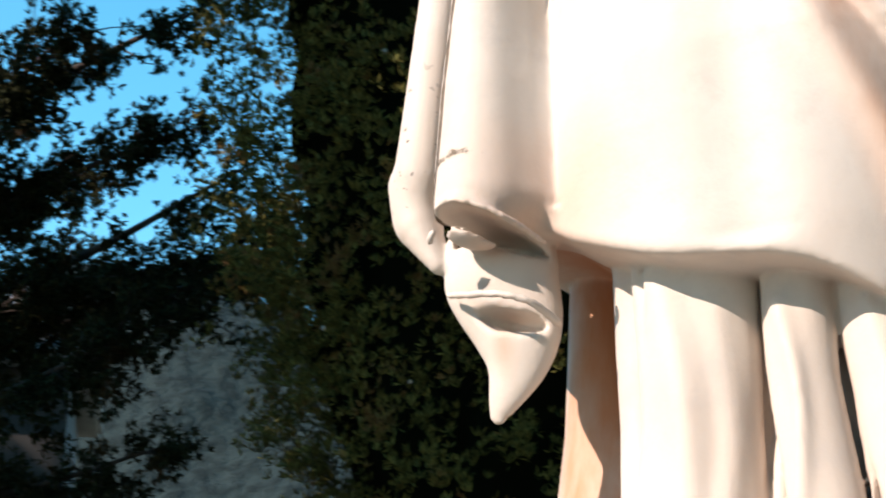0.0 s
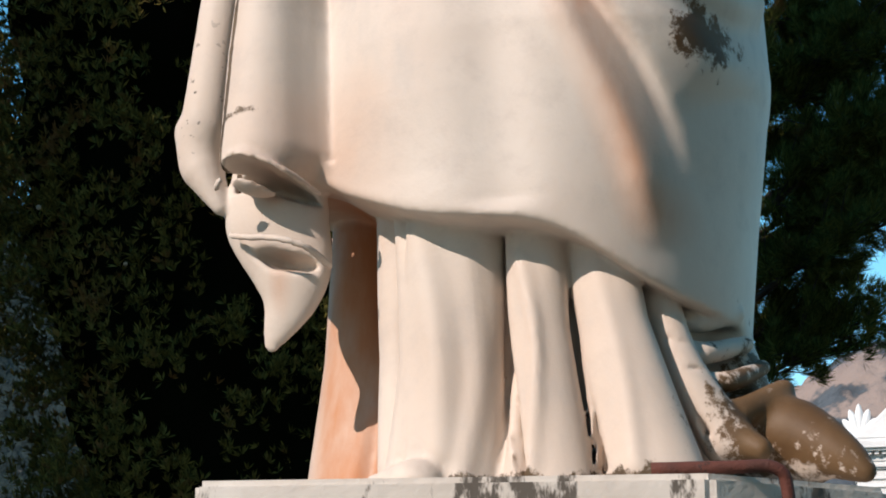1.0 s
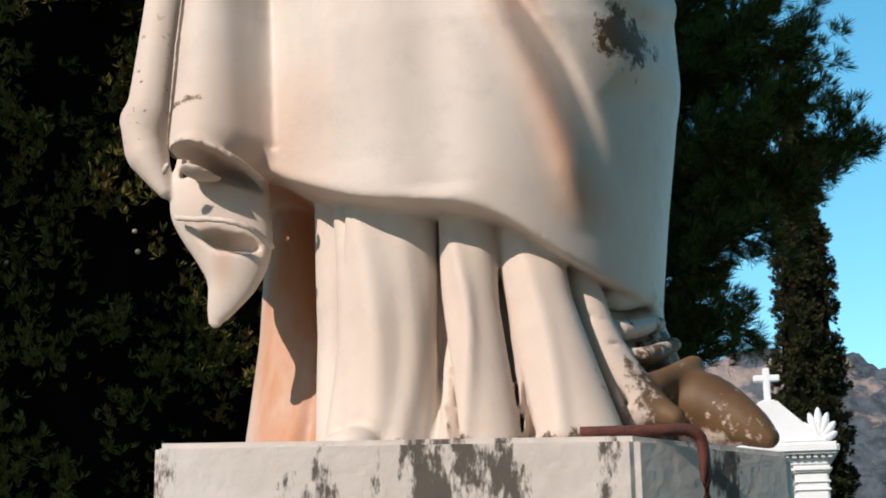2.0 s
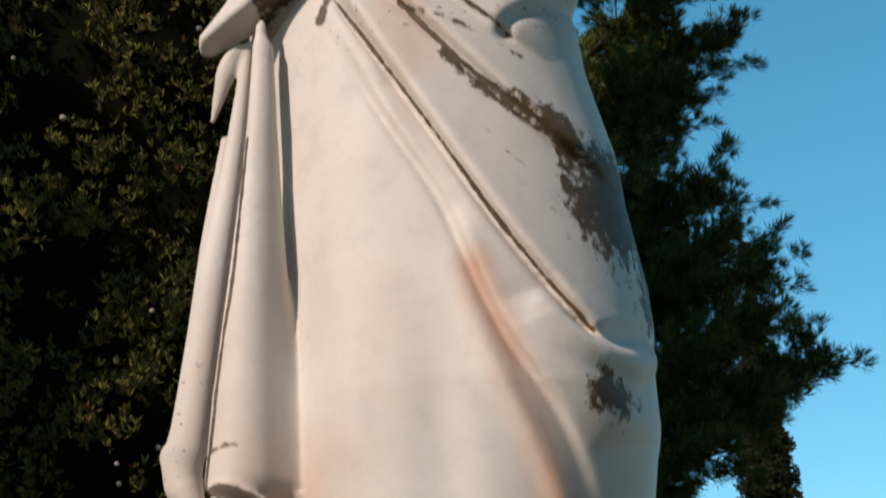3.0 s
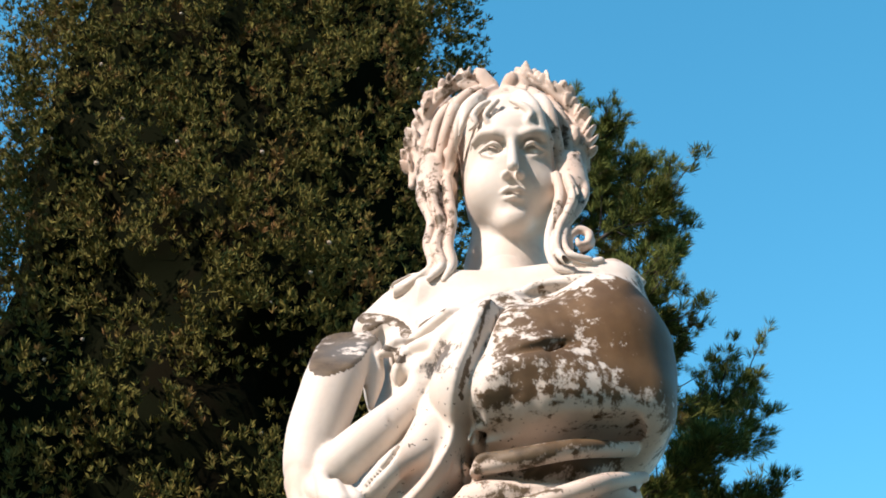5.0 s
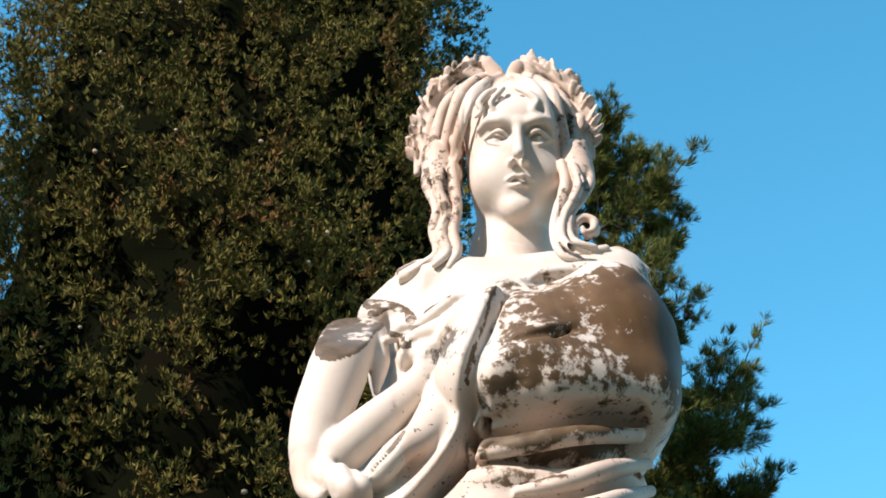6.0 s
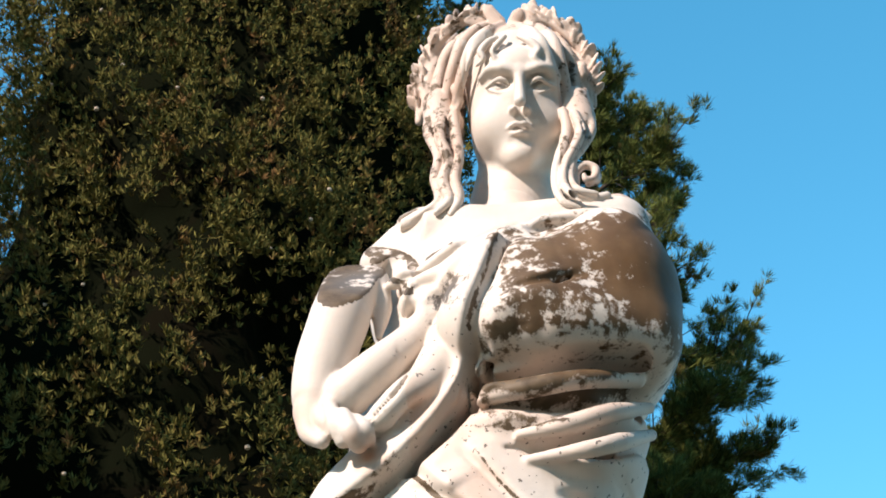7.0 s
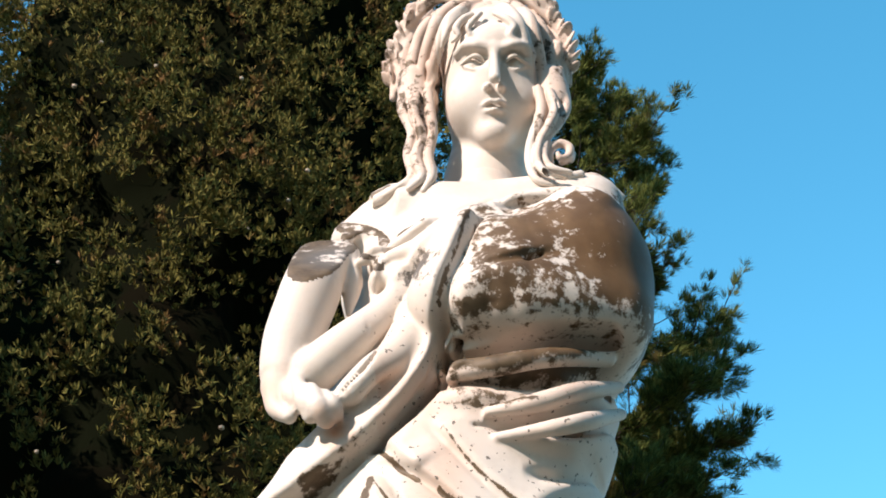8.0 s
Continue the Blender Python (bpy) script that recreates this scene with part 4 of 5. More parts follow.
def build_statue():
    (va, fa), (vb, fb) = statue_body(), statue_head()
    v, faces = np.vstack([va, vb]), np.vstack([fa, fb + len(va)])
    me = mesh_from("statue", v, faces, MARBLE)
    x, y, z = v.T
    front = np.clip((0.06 - y) / 0.1, 0, 1)
    blob = lambda a, c, ra, rc: np.sqrt(((x - a) / ra) ** 2 + ((z - c) / rc) ** 2)  # noqa: E731
    stain_shade = np.zeros(len(v))
    marks = [  # lichen along the creases, and shade painted into gaps: line, width, weight
        ([(0.044, 2.6), (0.147, 2.437), (0.23, 2.301), (0.285, 2.222), (0.335, 2.16)], 0.005, 0.66),
        ([(0.13, 2.571), (0.2, 2.49), (0.25, 2.445), (0.32, 2.39)], 0.007, 0.7),
        ([(0.18, 2.5), (0.25, 2.43), (0.33, 2.39)], 0.022, 0.58),
        ([(0.25, 2.44), (0.3, 2.42), (0.33, 2.36)], 0.05, 0.6),
        ([(0.134, 2.659), (0.176, 2.598), (0.257, 2.527)], 0.006, 0.62),
        ([(0.05, 2.64), (0.085, 2.6), (0.104, 2.585)], 0.007, 0.75),
        ([(0.14, 2.56), (0.2, 2.535), (0.27, 2.5)], 0.016, 0.52),
        ([(0.21, 2.42), (0.26, 2.36), (0.3, 2.34)], 0.012, 0.5),
        ([(-0.05, 2.598), (0.0, 2.63), (0.035, 2.655)], 0.017, 0.54),
        ([(0.04, 2.6), (0.035, 2.585), (0.03, 2.57)], 0.014, 0.7),
        ([(0.11, 2.7), (0.17, 2.69), (0.26, 2.69)], 0.012, 0.55),
        ([(0.12, 2.72), (0.2, 2.7), (0.29, 2.72)], 0.06, 0.49),
        ([(0.02, 2.99), (0.06, 3.005), (0.09, 3.01)], 0.012, 0.7),
        # dark of the slit beside the tube of cloth, painted in
        ([(-0.053, 2.42), (-0.059, 2.245), (-0.067, 2.165), (-0.074, 2.038), (-0.079, 1.99)], 0.005, 0.75),
        ([(-0.085, 2.035), (-0.05, 2.045), (-0.02, 2.04)], 0.014, 0.52),
        ([(0.165, 2.99), (0.15, 2.9), (0.13, 2.82)], 0.006, 0.6),
        # brown underside of the breast, its shade put into the same band
        ([(0.135, 2.76), (0.19, 2.742), (0.253, 2.753), (0.309, 2.784)], 0.03, 0.66)]
    for line, w, a in marks:
        stain_shade = np.maximum(stain_shade, a * np.sqrt(soft(to_line(v, line), w)) * front)
    stain_shade = np.maximum(stain_shade, 0.7 * soft(blob(0.385, 2.95, 0.17, 0.2), 1) ** 0.3 * (z > 2.74))
    stain_shade = np.maximum(stain_shade, 0.6 * soft(blob(0.26, 2.93, 0.16, 0.18), 1) ** 0.2 * front * (x > 0.13 + 0.1 * (z - 2.8)))
    stain_shade = np.maximum(stain_shade, 0.54 * soft(np.abs(z - 2.81 - 0.12 * (x - 0.2)), 0.05) ** 0.4 * (x > 0.14) * front)
    brown = soft(blob(0.34, 2.93, 0.2, 0.22), 1) ** 0.5 + 0.6 * soft(blob(0.36, 2.3, 0.13, 0.25), 1) ** 0.5 + soft(blob(0.42, 1.77, 0.12, 0.16), 1) ** 0.5 + 0.8 * soft(blob(0.36, 2.1, 0.1, 0.12), 1) ** 0.5
    stain_shade = np.maximum(stain_shade, 0.72 * soft(blob(0.365, 2.34, 0.11, 0.17), 1) ** 0.5)
    stain_shade = np.maximum(stain_shade, 0.75 * soft(np.abs(x - 0.39), 0.05) * soft(np.abs(z - 2.3), 0.22) ** 0.5)
    stain_shade = np.maximum(stain_shade, 0.62 * soft(blob(0.35, 2.09, 0.07, 0.07), 1) ** 0.6 * front)
    stain_shade = np.maximum(stain_shade, 0.75 * soft(z - BASE, 0.04) ** 0.7 * (x > 0.12))
    stain_shade = np.maximum(stain_shade, 0.43 * soft(blob(-0.1, 2.05, 0.08, 0.12), 1) ** 0.4)
    stain_shade = np.maximum(stain_shade, 0.62 * soft(blob(0.42, 1.77, 0.12, 0.14), 1) ** 0.2)
    grey = np.maximum(soft(blob(0.07, 2.885, 0.07, 0.07), 1), soft(blob(-0.03, 2.96, 0.07, 0.05), 1)) * (x < 0.15)
    stain_shade = np.maximum(stain_shade, 0.62 * soft(blob(0.1, 2.89, 0.075, 0.065), 1) ** 0.4 * front)
    cap = (np.abs(z - (2.955 + 1.35 * (y + 0.165) - 0.2 * (x - -0.034))) < 0.008) & (np.hypot(x - -0.034, y + 0.15) < 0.08)
    stain_shade = np.where(cap, 0.58, stain_shade)
    hair = (z > 3.13) & ((np.abs(x - 0.165) > 0.074) | (z > 3.45))
    stain_shade = np.maximum(stain_shade, np.where(hair, 0.455, 0))
    rust = 1.0 * soft(np.abs(x - 0.015) - 0.045, 0.03) * soft(z - 1.98, 0.03) * (y > -0.13)
    rust = np.maximum(rust, 0.75 * soft(to_line(v, [(0.212, 2.231), (0.253, 2.113), (0.286, 2.006), (0.308, 1.93)]), 0.034) * front)
    rust = np.maximum(rust, 0.35 * soft(to_line(v, [(0.14, 2.62), (0.13, 2.55), (0.15, 2.5)]), 0.05) * front)
    rust = np.maximum(rust, 0.5 * soft(blob(-0.09, 2.72, 0.05, 0.05), 1))
    rust = np.maximum(rust, 0.8 * soft(blob(-0.003, 2.657, 0.035, 0.03), 1))
    rust = np.maximum(rust, 0.3 * soft(blob(0.02, 2.0, 0.09, 0.09), 1))
    rust = np.maximum(rust, 0.5 * soft(blob(-0.035, 1.9, 0.014, 0.035), 1) * front)
    rust = np.maximum(rust, 0.4 * soft(blob(-0.04, 1.985, 0.012, 0.03), 1) * front)
    rust = np.maximum(rust, np.where(hair, 0.34, 0))
    rust = np.maximum(rust, 0.2 * soft(blob(0.165, 3.13, 0.09, 0.09), 1))
    rust = np.maximum(rust, 0.3 * soft(np.abs(z - 2.72), 0.12) * (x > 0.05) * front)
    speck = np.clip(soft(np.abs(x - 0.2) - 0.12, 0.1) * soft(np.abs(z - 2.68) - 0.1, 0.1) + soft(np.abs(x + 0.12), 0.06) * soft(np.abs(z - 2.08), 0.12) + 0.5 * soft(blob(0.08, 2.82, 0.09, 0.1), 1), 0, 1)
    for name, values in (("stain_shade", stain_shade), ("rust", rust), ("grey", grey), ("speck", speck), ("brown", np.clip(brown, 0, 1))):
        me.attributes.new(name, "FLOAT", "POINT").data.foreach_set("value", values.astype(np.float32))
    ob = new("statue", me)
    return tagged(ob, "weathered white marble figure in draped robes with dark lichen stains", "statue")


build_statue()

# ---- plinth ----
def build_pedestal():
    thing = tagged(new("pedestal"), "stained white marble pedestal with a rusty iron strap, under the statue", "pedestal")
    top = [(-0.022, -0.362), (0.356, -0.284), (0.475, -0.15), (0.475, 0.25), (-0.03, 0.25)]
    part("plinth", prism(top, BASE - 0.1, BASE, 0.005), PLINTH, thing)
    grow = lambda d: [(0.21 + (x - 0.21) * d, (y + 0.02) * d - 0.02) for x, y in top]  # noqa: E731
    part("cornice", prism(grow(1.1), BASE - 0.2, BASE - 0.1, 0.02), PLINTH, thing)
    part("die", prism(grow(0.97), 0.3, BASE - 0.2, 0.01), PLINTH, thing)
    part("step", prism(grow(1.4), -0.05, 0.3, 0.015), PLINTH, thing)
    strap = bend([(0.31, -0.27, BASE + 0.006), (0.37, -0.262, BASE + 0.006), (0.4, -0.255, BASE + 0.005), (0.408, -0.25, BASE - 0.015), (0.408, -0.25, BASE - 0.1)], 4)
    part("strap", tube(strap, [0.005] * len(strap), 8), RUST, thing, "rust-red bent iron bar")


build_pedestal()


# ---- ground, hills, mountain ----
def terrain(name, x0, x1, nx, y0, y1, ny, height, mat, label, category):
    xs, ys = np.linspace(x0, x1, nx), np.linspace(y0, y1, ny)
    verts = [(x, y, height(x, y)) for y in ys for x in xs]
    i = np.arange(nx * ny).reshape(ny, nx)
    faces = np.stack([i[:-1, :-1], i[:-1, 1:], i[1:, 1:], i[1:, :-1]], -1).reshape(-1, 4)
    return tagged(new(name, mesh_from(name, verts, faces, mat)), label, category, kind="structure")


def fractal(x, y, scale, octaves=6):
    return noise.fractal(Vector((x * scale, y * scale, 3.1)), 0.9, 2.1, octaves)


def bump(u):
    return math.exp(-u * u)


terrain("ground", -3000, 3000, 61, -3000, 3000, 61, lambda x, y: 0.0, GROUND, "dry earth ground of a cemetery reaching the horizon", "ground")
terrain("mountain", -110, 150, 260, 290, 440, 130,
        lambda x, y: -2 + (94 * bump((y - 395) / 75)) * (0.33 + 0.56 * bump((x + 3) / 60)) + 5 * fractal(x, y, 0.035) + 3 * abs(fractal(x, y, 0.11)),
        MOUNT, "bare rocky mountain with pale cliffs in haze", "mountain")
terrain("hill", -330, -55, 180, 110, 290, 100,
        lambda x, y: -2 + 95 * bump((y - 215) / 62) * (0.35 + 0.65 * bump((x + 185) / 85)) + 3.5 * fractal(x, y, 0.05),
        HILL, "scrub-covered hillside with pale rock outcrops", "hill")


# ---- trees ----
def blades(centres, ways, length, width, count, spread, rng):
    """Tufts of narrow leaves: count leaves at each centre, fanned about its way. Returns vertices and faces."""
    n = len(centres)
    way = np.repeat(ways, count, 0) + rng.normal(0, spread, (n * count, 3))
    way /= np.linalg.norm(way, axis=1)[:, None] + 1e-9
    at = np.repeat(centres, count, 0)
    side = np.cross(way, rng.normal(0, 1, way.shape))
    side /= np.linalg.norm(side, axis=1)[:, None] + 1e-9
    size = rng.uniform(0.6, 1.25, (n * count, 1))
    l, w = length * size, width * size
    a, b = at + way * l * 0.1, at + way * l
    mid = at + way * l * 0.55
    verts = np.stack([a, mid + side * w, b, mid - side * w], 1).reshape(-1, 3)
    return verts, np.arange(len(verts)).reshape(-1, 4)


def lumpy(direction, scale, seed):
    return noise.noise(Vector(direction) * scale + Vector((seed, seed * 0.7, -seed)))


def leaf_crown(name, parent, mat, clumps, rng, length, width, count, tuft=0.1, per=5, spread=0.7, label=""):
    """clumps: rows of place and outward way. Each clump holds some tufts."""
    c = np.repeat(clumps[:, :3], per, 0) + rng.normal(0, tuft, (len(clumps) * per, 3))
    w = np.repeat(clumps[:, 3:], per, 0) + rng.normal(0, 0.35, (len(clumps) * per, 3))
    verts, faces = blades(c, w, length, width, count, spread, rng)
    ob = new(name, mesh_from(name, verts, faces, mat, False))
    ob.parent = parent
    return tagged(ob, label)


def cypress(place, height, radius, foot, clump_count, label, seed, length=0.055, width=0.008, per=6, count=9, half=False, belly=0.35, cones=0, inner_share=0.78, leaf=CYPRESS):
    rng = np.random.default_rng(seed)
    thing = tagged(new("cypress"), label, "tree")
    thing.location = place
    part("trunk", tube([(0, 0, -0.1), (0.03, 0, height * 0.4), (0, 0, height * 0.9)], (0.16 * radius + 0.06, 0.1 * radius + 0.03, 0.02), 9), BARK, thing)

    def reach(u, a):
        """Radius at the share u of the height and the angle a."""
        r = radius * (min(1.0, (u + 0.04) / belly) ** 0.6) * (1 - max(0.0, (u - belly) / (1 - belly)) ** 1.9) ** 0.85
        d = (math.cos(a) * 1.2, math.sin(a) * 1.2, u * height / radius * 0.9)
        return r * (1 + 0.16 * lumpy(d, 1.3, seed) + 0.12 * lumpy(d, 3.6, seed + 5) + 0.08 * lumpy(d, 8.5, seed + 9))

    rows = []
    while len(rows) < clump_count:
        u, a = rng.uniform(0, 1), rng.uniform(-math.pi, math.pi)
        if half and math.sin(a) > 0.35:
            continue
        r = reach(u, a)
        if rng.uniform() > r / radius + 0.1:
            continue
        deep = rng.uniform() < 0.5
        rr = r * (1 - (rng.uniform(0.1, 0.42) if deep else rng.uniform(-0.04, 0.13)))
        z = foot + u * (height - foot)
        c = np.array((rr * math.cos(a), rr * math.sin(a), z))
        spot = 0.06 if radius > 0.6 else 0.04
        for _ in range(3 if deep else 5):
            q = c + rng.normal(0, 1, 3) * (spot, spot, spot * 1.7)
            rows.append((*q, math.cos(a) * 0.5, math.sin(a) * 0.5, 0.9))
    leaf_crown("crown", thing, mat=leaf, clumps=np.array(rows), rng=rng, length=length, width=width, count=count, tuft=0.032 if radius > 0.6 else 0.025, per=per, spread=0.48)
    # shell for the inner twigs, shade between the clumps painted in as near black
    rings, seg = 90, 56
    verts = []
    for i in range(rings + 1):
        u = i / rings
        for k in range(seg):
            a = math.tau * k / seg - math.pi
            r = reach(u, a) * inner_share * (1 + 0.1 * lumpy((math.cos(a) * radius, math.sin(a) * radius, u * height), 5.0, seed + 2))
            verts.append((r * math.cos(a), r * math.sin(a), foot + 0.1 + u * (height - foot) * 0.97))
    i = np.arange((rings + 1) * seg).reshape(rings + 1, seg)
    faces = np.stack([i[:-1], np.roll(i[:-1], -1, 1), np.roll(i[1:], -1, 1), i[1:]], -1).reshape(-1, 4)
    inner = new("crown_shade", mesh_from("crown_shade", verts, faces, SHADE))
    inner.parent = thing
    if cones:
        bm = bmesh.new()
        for _ in range(cones):
            u, a = rng.uniform(0.15, 0.95), rng.uniform(-2.8, -0.3)
            r = reach(u, a) * 1.01
            bmesh.ops.create_icosphere(bm, subdivisions=1, radius=rng.uniform(0.009, 0.015),
                                       matrix=Matrix.Translation((r * math.cos(a), r * math.sin(a), foot + u * (height - foot))))
        part("cones", bm, CONE, thing, "small pale brown cones")["kind"] = "stuff"
    return thing


def limb_tree(name, place, trunk, limbs, mat, label, seed, tuft, needle, width, count, per, along=0.35, step=0.16, droop=0.0, tuft_spread=0.8, up=0.5):
    """A tree whose limbs reach to given ends: each limb carries twigs with tufts on its outer stretch."""
    rng = np.random.default_rng(seed)
    thing = tagged(new(name), label, "tree")
    thing.location = place
    part("trunk", tube([p[:3] for p in trunk], [p[3] for p in trunk], 10), BARK, thing)
    rows = []
    for start, end, sag, bushy in limbs:
        a, b = np.array(start, float), np.array(end, float)
        mid = (a + b) / 2 + (0, 0, sag)
        line = bend([a, mid, b], 8)
        size = np.linalg.norm(b - a)
        part("limb", tube(line, np.linspace(0.012 + 0.014 * size, 0.006, len(line)), 6), BARK, thing)
        twigs = bmesh.new()
        for _ in range(int(size / step * bushy * 3)):
            s = rng.uniform(along, 1.0)
            p = line[min(int(s * (len(line) - 1)), len(line) - 1)]
            out = (b - a) / size * 0.7 + rng.normal(0, 0.55, 3) + (0, 0, up * 0.4)
            q = p + out * rng.uniform(0.1, 0.34) * (0.6 + 0.5 * bushy) + (0, 0, -droop * rng.uniform(0, 1))
            tube([p, (p + q) / 2 + rng.normal(0, 0.02, 3), q], (0.007, 0.005, 0.003), 4, twigs)
            for t in (0.6, 0.85, 1.0):
                w = (q - p) / (np.linalg.norm(q - p) + 1e-6) + (0, 0, up - 2.2 * droop)
                rows.append((*(p + (q - p) * t), *w))
        part("twig_mass", twigs, BARK, thing)["kind"] = "stuff"
        for _ in range(2):
            rows.append((*b, *((b - a) / size)))
    leaf_crown("crown", thing, mat, np.array(rows), rng, needle, width, count, tuft, per, tuft_spread)
    return thing


# the great cypress behind the statue
cypress((-2.2, 5.0, 0), 13.8, 1.55, 1.2, 9500, "tall dense dark green cypress with brown twigs and small cones", 3, 0.04, 0.0036, 8, 11, True, 0.3, 90)
# its lower neighbour beside it
cypress((-3.25, 6.2, 0), 6.9, 0.85, 3.2, 2600, "bushy dark conifer beside the great cypress", 8, 0.045, 0.005, 9, 8, True, 0.4, inner_share=0.8)
# a slim cypress further off, its shade given by the darker cedar leaf colour
cypress((0.68, 23.0, 0), 11.4, 0.5, 1.0, 2600, "slim column cypress with shade-darkened leaves, far behind the tomb", 5, 0.07, 0.008, 7, 9, True, 0.3, leaf=CEDAR)

# unseen cypresses added towards the sun, to shade the lower part of the great one
for px, py, top in ((-6.2, -3.8, 12.6), (-7.6, -2.7, 13.0), (-8.9, -1.8, 13.2), (-10.3, -0.9, 14.6), (-11.6, 0.2, 14.8), (-13.2, 1.3, 14.4)):
    shade_tree = cypress((px, py, 0), top, 1.15, 0.8, 700, "tall dark green cypress, unseen, added to hold off sun and sky", 20 + int(top * 10), 0.12, 0.03, 4, 5, False, 0.3, inner_share=0.85)
    tagged(shade_tree, group="row of cypresses")

# more unseen copies, round behind the path, added to cut the sky light
for px, py, turn in ((-3.2, -9.5, 40), (-0.6, -9.0, 90), (1.8, -8.2, 150), (4.2, -7.0, 200), (6.2, -5.0, 250), (7.4, -2.4, 300), (8.0, 0.4, 20)):
    copy_thing(shade_tree, pose(px, py, 0, 0, 0, turn))

PINE_LIMBS = [((0, 0, z0), (x + 1.1, dy, z1), s, b) for z0, x, dy, z1, s, b in (
    (11.4, -0.81, 0, 11.69, 0.1, 0.9), (10.8, -0.41, -0.35, 11.26, -0.08, 0.9), (10.6, -0.16, 0.3, 11.24, 0.05, 0.9), (9.9, 0.05, -0.15, 10.59, 0.1, 0.6), (9.9, 0.03, 0.45, 10.59, -0.08, 0.5),
    (9.3, -0.04, 0, 9.96, 0.05, 0.7), (8.8, -0.18, -0.35, 9.43, 0.1, 0.9), (8.6, 0.01, 0.3, 9.34, -0.08, 0.5), (8.7, -0.16, -0.15, 9.34, 0.05, 0.9), (7.9, 0.56, 0.45, 8.96, 0.1, 0.6),
    (7.4, 0.49, 0, 8.37, -0.08, 0.5), (7.2, 0.28, -0.35, 8.05, 0.05, 0.7), (6.9, 0.53, 0.3, 7.87, 0.1, 0.6), (6.5, 0.40, -0.15, 7.40, -0.08, 0.5), (7.2, 0.12, 0.45, 7.96, 0.05, 0.7),
    (6.7, -0.11, 0, 7.30, 0.1, 0.9), (8.0, -0.27, -0.35, 8.57, -0.08, 0.9), (8.1, -0.47, 0.3, 8.56, 0.05, 0.9), (10.6, -0.61, -0.15, 10.96, 0.1, 0.9), (10.5, -0.52, 0.45, 10.92, -0.08, 0.9),
    (6.4, 0.05, 0, 7.01, 0.05, 0.9), (6.6, -0.15, -0.35, 7.17, 0.1, 0.9), (6.6, -0.44, 0.3, 7.00, -0.08, 0.9), (5.9, -0.34, -0.15, 6.32, 0.05, 0.9), (6.0, -0.05, 0.45, 6.62, 0.1, 0.9),
    (5.7, 0.30, 0, 6.46, -0.08, 0.9), (5.1, 0.42, -0.35, 5.86, 0.05, 0.9), (5.0, 0.68, 0.3, 5.92, 0.1, 0.9), (4.5, 0.59, -0.15, 5.41, -0.08, 0.9), (4.2, 1.00, 0.45, 5.24, 0.05, 0.9),
    (4.0, 0.58, 0, 4.88, 0.1, 0.9), (4.4, 0.21, -0.35, 5.12, -0.08, 0.9), (5.4, 0.05, 0.3, 6.02, 0.05, 0.9), (4.9, -0.17, -0.15, 5.43, 0.1, 0.9), (4.9, -0.24, 0.45, 5.35, -0.08, 0.9),
    (4.2, 0.13, 0, 4.84, 0.05, 0.9), (3.7, 0.28, -0.35, 4.44, 0.1, 0.9), (3.7, -0.06, 0.3, 4.24, -0.08, 0.9), (3.2, 0.13, -0.15, 3.88, 0.05, 0.9), (3.4, -0.35, 0.45, 3.84, 0.1, 0.9),
    (4.0, -0.38, 0, 4.39, -0.08, 0.9))]
limb_tree("pine", (-1.1, 9.4, 0), [(0, 0, -0.1, 0.26), (0.05, 0, 4, 0.2), (-0.05, 0, 8, 0.13), (0.2, 0, 11.3, 0.04)], PINE_LIMBS, PINE,
          "tall pine with open layered branches and long green needles", 11, 0.03, 0.1, 0.0026, 30, 4, 0.45, 0.075, 0.0, 0.5)

CEDAR_LIMBS = [((-0.2, 0, z0), (x + 7.6, dy, z1), s, b) for z0, x, dy, z1, s, b in (
    (4.6, -4.6, 0, 5.3, -0.15, 0.25), (4.9, -5.4, 0.3, 5.75, 0.1, 1.0), (5.3, -5.9, -0.3, 6.3, 0.1, 1.2), (5.6, -5.0, 0.1, 6.5, 0.1, 0.5), (4.4, -5.0, 0.4, 4.9, 0.05, 1.1),
    (4.2, -4.3, 0.2, 4.75, 0.0, 1.1), (4.1, -6.0, -0.2, 4.7, 0.0, 1.3), (3.9, -5.3, -0.3, 4.2, -0.1, 0.9), (3.4, -5.2, 0.0, 3.6, -0.1, 0.8), (3.2, -5.8, 0.3, 3.3, 0.0, 1.0), (5.0, -6.4, 0.2, 5.6, 0.0, 1.4))]
limb_tree("cedar", (-7.6, 6.2, 0), [(0, 0, -0.1, 0.24), (-0.1, 0, 3, 0.18), (0, 0, 7.2, 0.05)], CEDAR_LIMBS, CEDAR,
          "dark cedar with bare thin branches and drooping brown-green sprays", 17, 0.045, 0.05, 0.007, 14, 7, 0.3, 0.12, 0.16, 0.6, 0.1)


# ---- tomb with a cross ----
def palmette(bm_at, size):
    bm = bmesh.new()
    for a in (-64, -40, -18, 0, 18, 40, 64):
        l = size * (1 - abs(a) / 150)
        m = Matrix.Translation(bm_at) @ pose(0, 0, 0, 0, a, 0) @ Matrix.Translation((0, 0, l / 2)) @ Matrix.Diagonal((size * 0.13, size * 0.12, l * 0.52, 1))
        bmesh.ops.create_icosphere(bm, subdivisions=2, radius=1.0, matrix=m)
    return bm


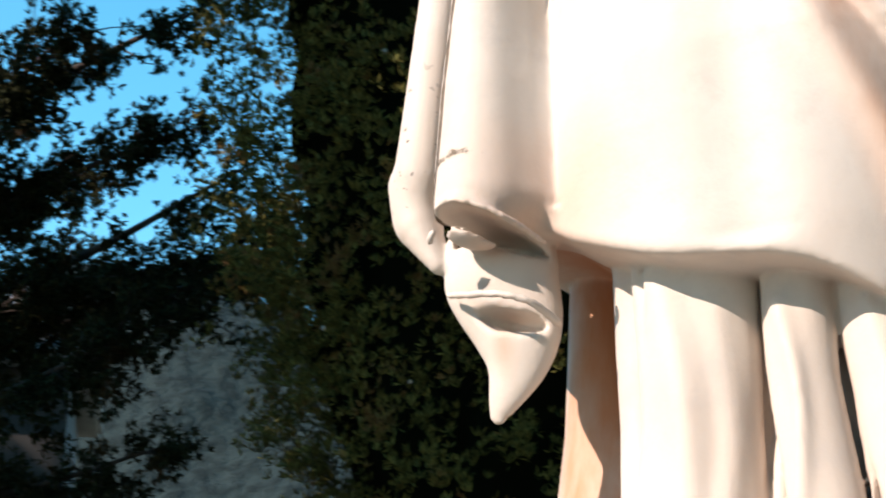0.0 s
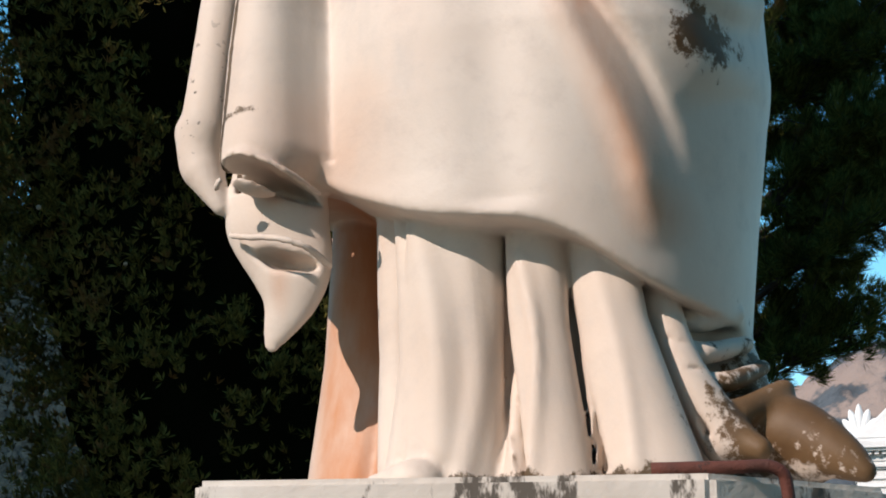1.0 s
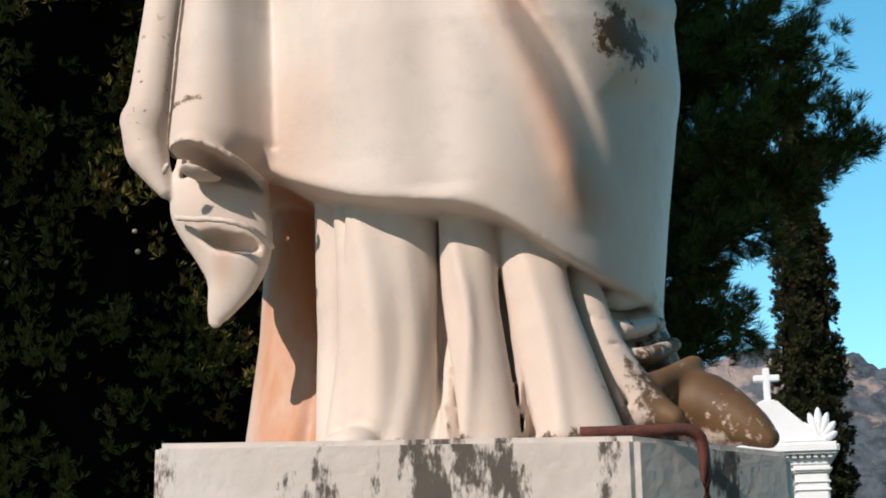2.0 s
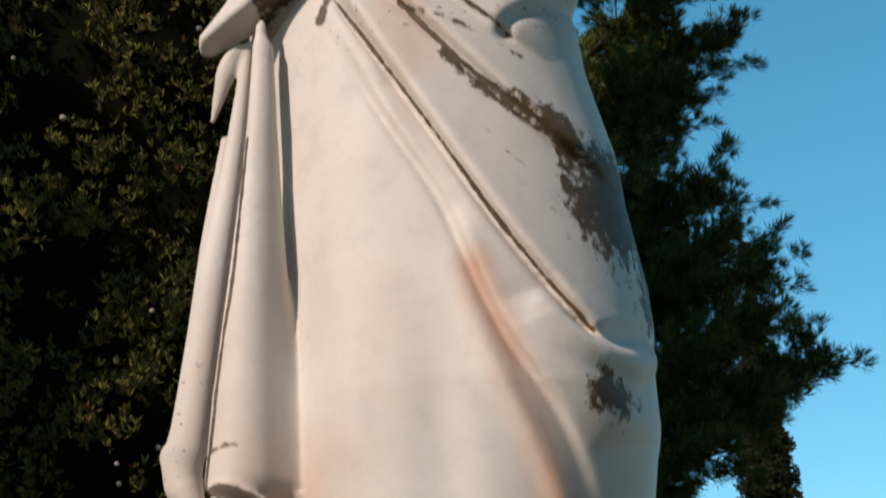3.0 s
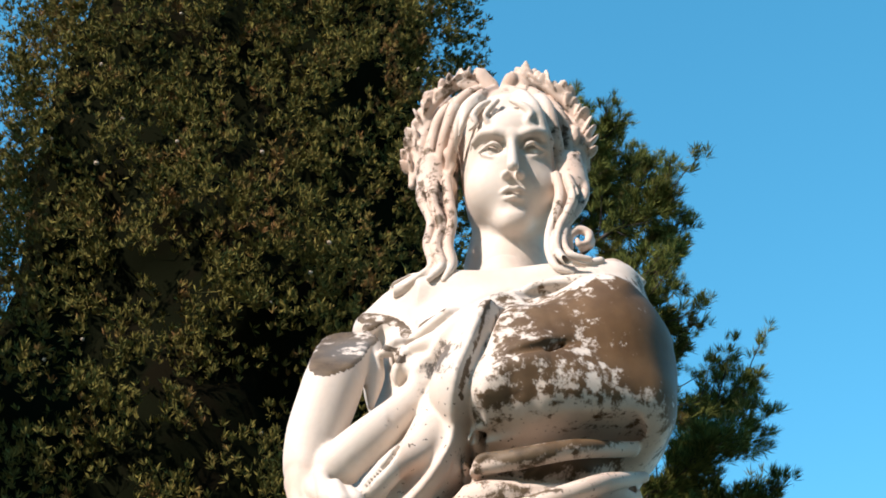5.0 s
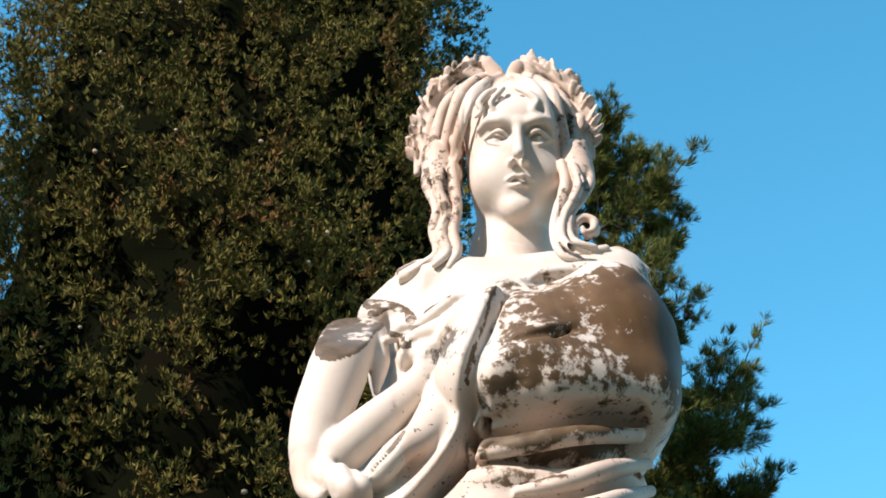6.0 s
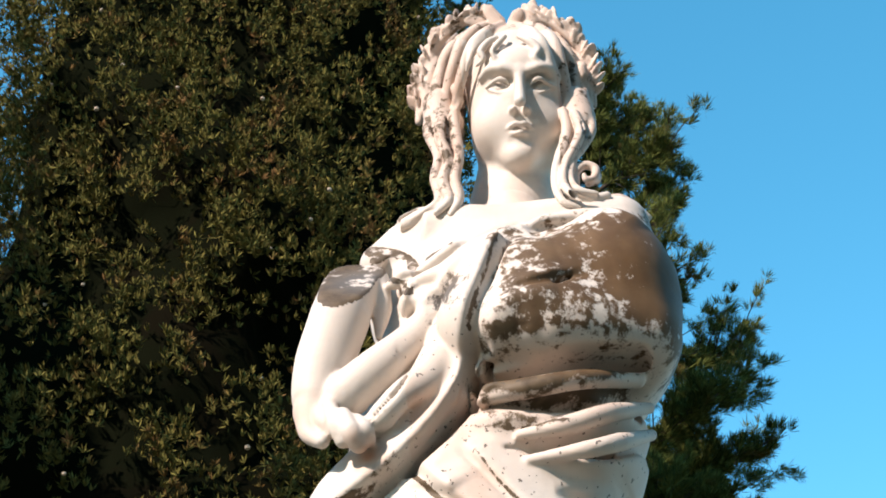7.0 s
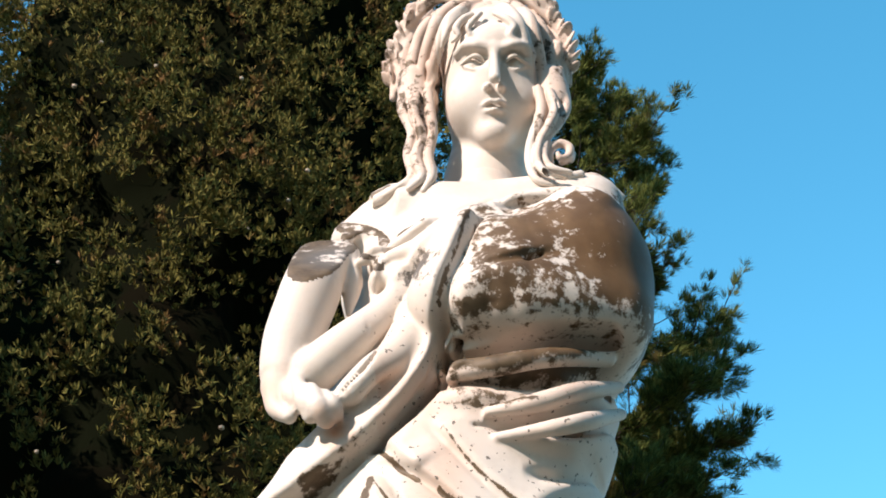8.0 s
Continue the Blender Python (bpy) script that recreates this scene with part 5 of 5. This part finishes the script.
def build_tomb(x, y, turn):
    thing = tagged(new("tomb"), "white marble tomb with a cross on its gable and palmette ornaments", "tomb")
    part("base", box((-0.5, -0.3, 0.58), (0.5, 0.5, 1.0), 0.02), WHITE, thing)
    part("wall", box((-0.28, -0.05, 1.0), (0.28, 0.4, 3.1), 0.01), WHITE, thing)
    for s in (-1, 1):
        p = part("pillar", box((0.29 * s - 0.125, -0.24, 1.0), (0.29 * s + 0.125, 0.02, 3.12), 0.012), WHITE, thing)
        c = part("capital", box((0.29 * s - 0.15, -0.27, 3.12), (0.29 * s + 0.15, 0.05, 3.17), 0.015), WHITE, thing)
        for z in (2.98, 3.04):
            part("moulding", box((0.29 * s - 0.138, -0.252, z), (0.29 * s + 0.138, 0.03, z + 0.02), 0.006), WHITE, p)
        ring = bmesh.new()
        n = 14
        arc = [(0.29 * s + 0.045 * math.cos(a), -0.247, 2.9 + 0.045 * math.sin(a)) for a in np.linspace(-0.2, -math.pi + 0.2, n)]
        part("carved_ring", tube(arc, [0.009] * n, 6, ring), WHITE, p)
        part("palmette", palmette((0.37 * s, -0.2, 3.36), 0.26), WHITE, thing)
        part("palmette", palmette((0.3 * s, 0.2, 3.36), 0.2), WHITE, thing)
    part("frieze", box((-0.42, -0.26, 3.172), (0.42, 0.42, 3.25), 0.008), WHITE, thing)
    part("cornice", box((-0.5, -0.34, 3.252), (0.5, 0.5, 3.34), 0.02), WHITE, thing)
    for k in range(17):
        part("dentil", box((-0.44 + k * 0.0535, -0.3, 3.225), (-0.41 + k * 0.0535, -0.262, 3.251), 0), WHITE, thing)
    gable = bmesh.new()
    low = gable.faces.new([gable.verts.new(p) for p in ((-0.42, -0.28, 3.342), (0.42, -0.28, 3.342), (0.12, -0.28, 3.62), (0.06, -0.28, 3.68), (-0.06, -0.28, 3.68), (-0.12, -0.28, 3.62))])
    up = bmesh.ops.extrude_face_region(gable, geom=[low])["geom"]
    bmesh.ops.translate(gable, verts=[v for v in up if isinstance(v, bmesh.types.BMVert)], vec=(0, 0.7, 0))
    bmesh.ops.recalc_face_normals(gable, faces=gable.faces)
    bmesh.ops.bevel(gable, geom=gable.edges[:], offset=0.012, segments=2, affect="EDGES")
    part("gable", gable, WHITE, thing)
    part("cross", box((-0.026, -0.22, 3.67), (0.026, -0.17, 3.94), 0.006), WHITE, thing)
    part("cross_arm", box((-0.1, -0.218, 3.835), (0.1, -0.172, 3.885), 0.006), WHITE, thing)
    thing.matrix_world = pose(x, y, -0.98, 0, 0, turn) @ Matrix.Scale(1.656, 4)


build_tomb(0.09, 20.0, 4)


# ---- chapel with an ornament on the roof ----
def build_chapel():
    thing = tagged(new("chapel"), "stone burial chapel, shade-darkened walls and a grey sloping roof, behind branches", "building")
    part("wall", box((-3.2, 0, -0.3), (0, 2.4, 4.95), 0.02), WALL, thing)
    part("cornice", box((-3.4, -0.25, 4.952), (0.22, 2.6, 5.1), 0.04), GREY, thing)
    bm = bmesh.new()
    vs = [bm.verts.new(p) for p in ((-3.35, -0.2, 5.102), (0.17, -0.2, 5.102), (0.17, 2.55, 5.102), (-3.35, 2.55, 5.102), (-2.0, 0.9, 5.95), (-1.9, 1.6, 5.95))]
    for q in ((0, 1, 4), (1, 2, 5, 4), (2, 3, 5), (3, 0, 4, 5), (3, 2, 1, 0)):
        bm.faces.new([vs[i] for i in q])
    part("roof", bm, GREY, thing)
    part("roof_ornament", palmette((-0.42, -0.05, 5.2), 0.5), WHITE, thing, "white marble palmette on the cornice")
    thing.matrix_world = pose(-8.4, 9.0, 0.15, 0, 0, 38)


build_chapel()
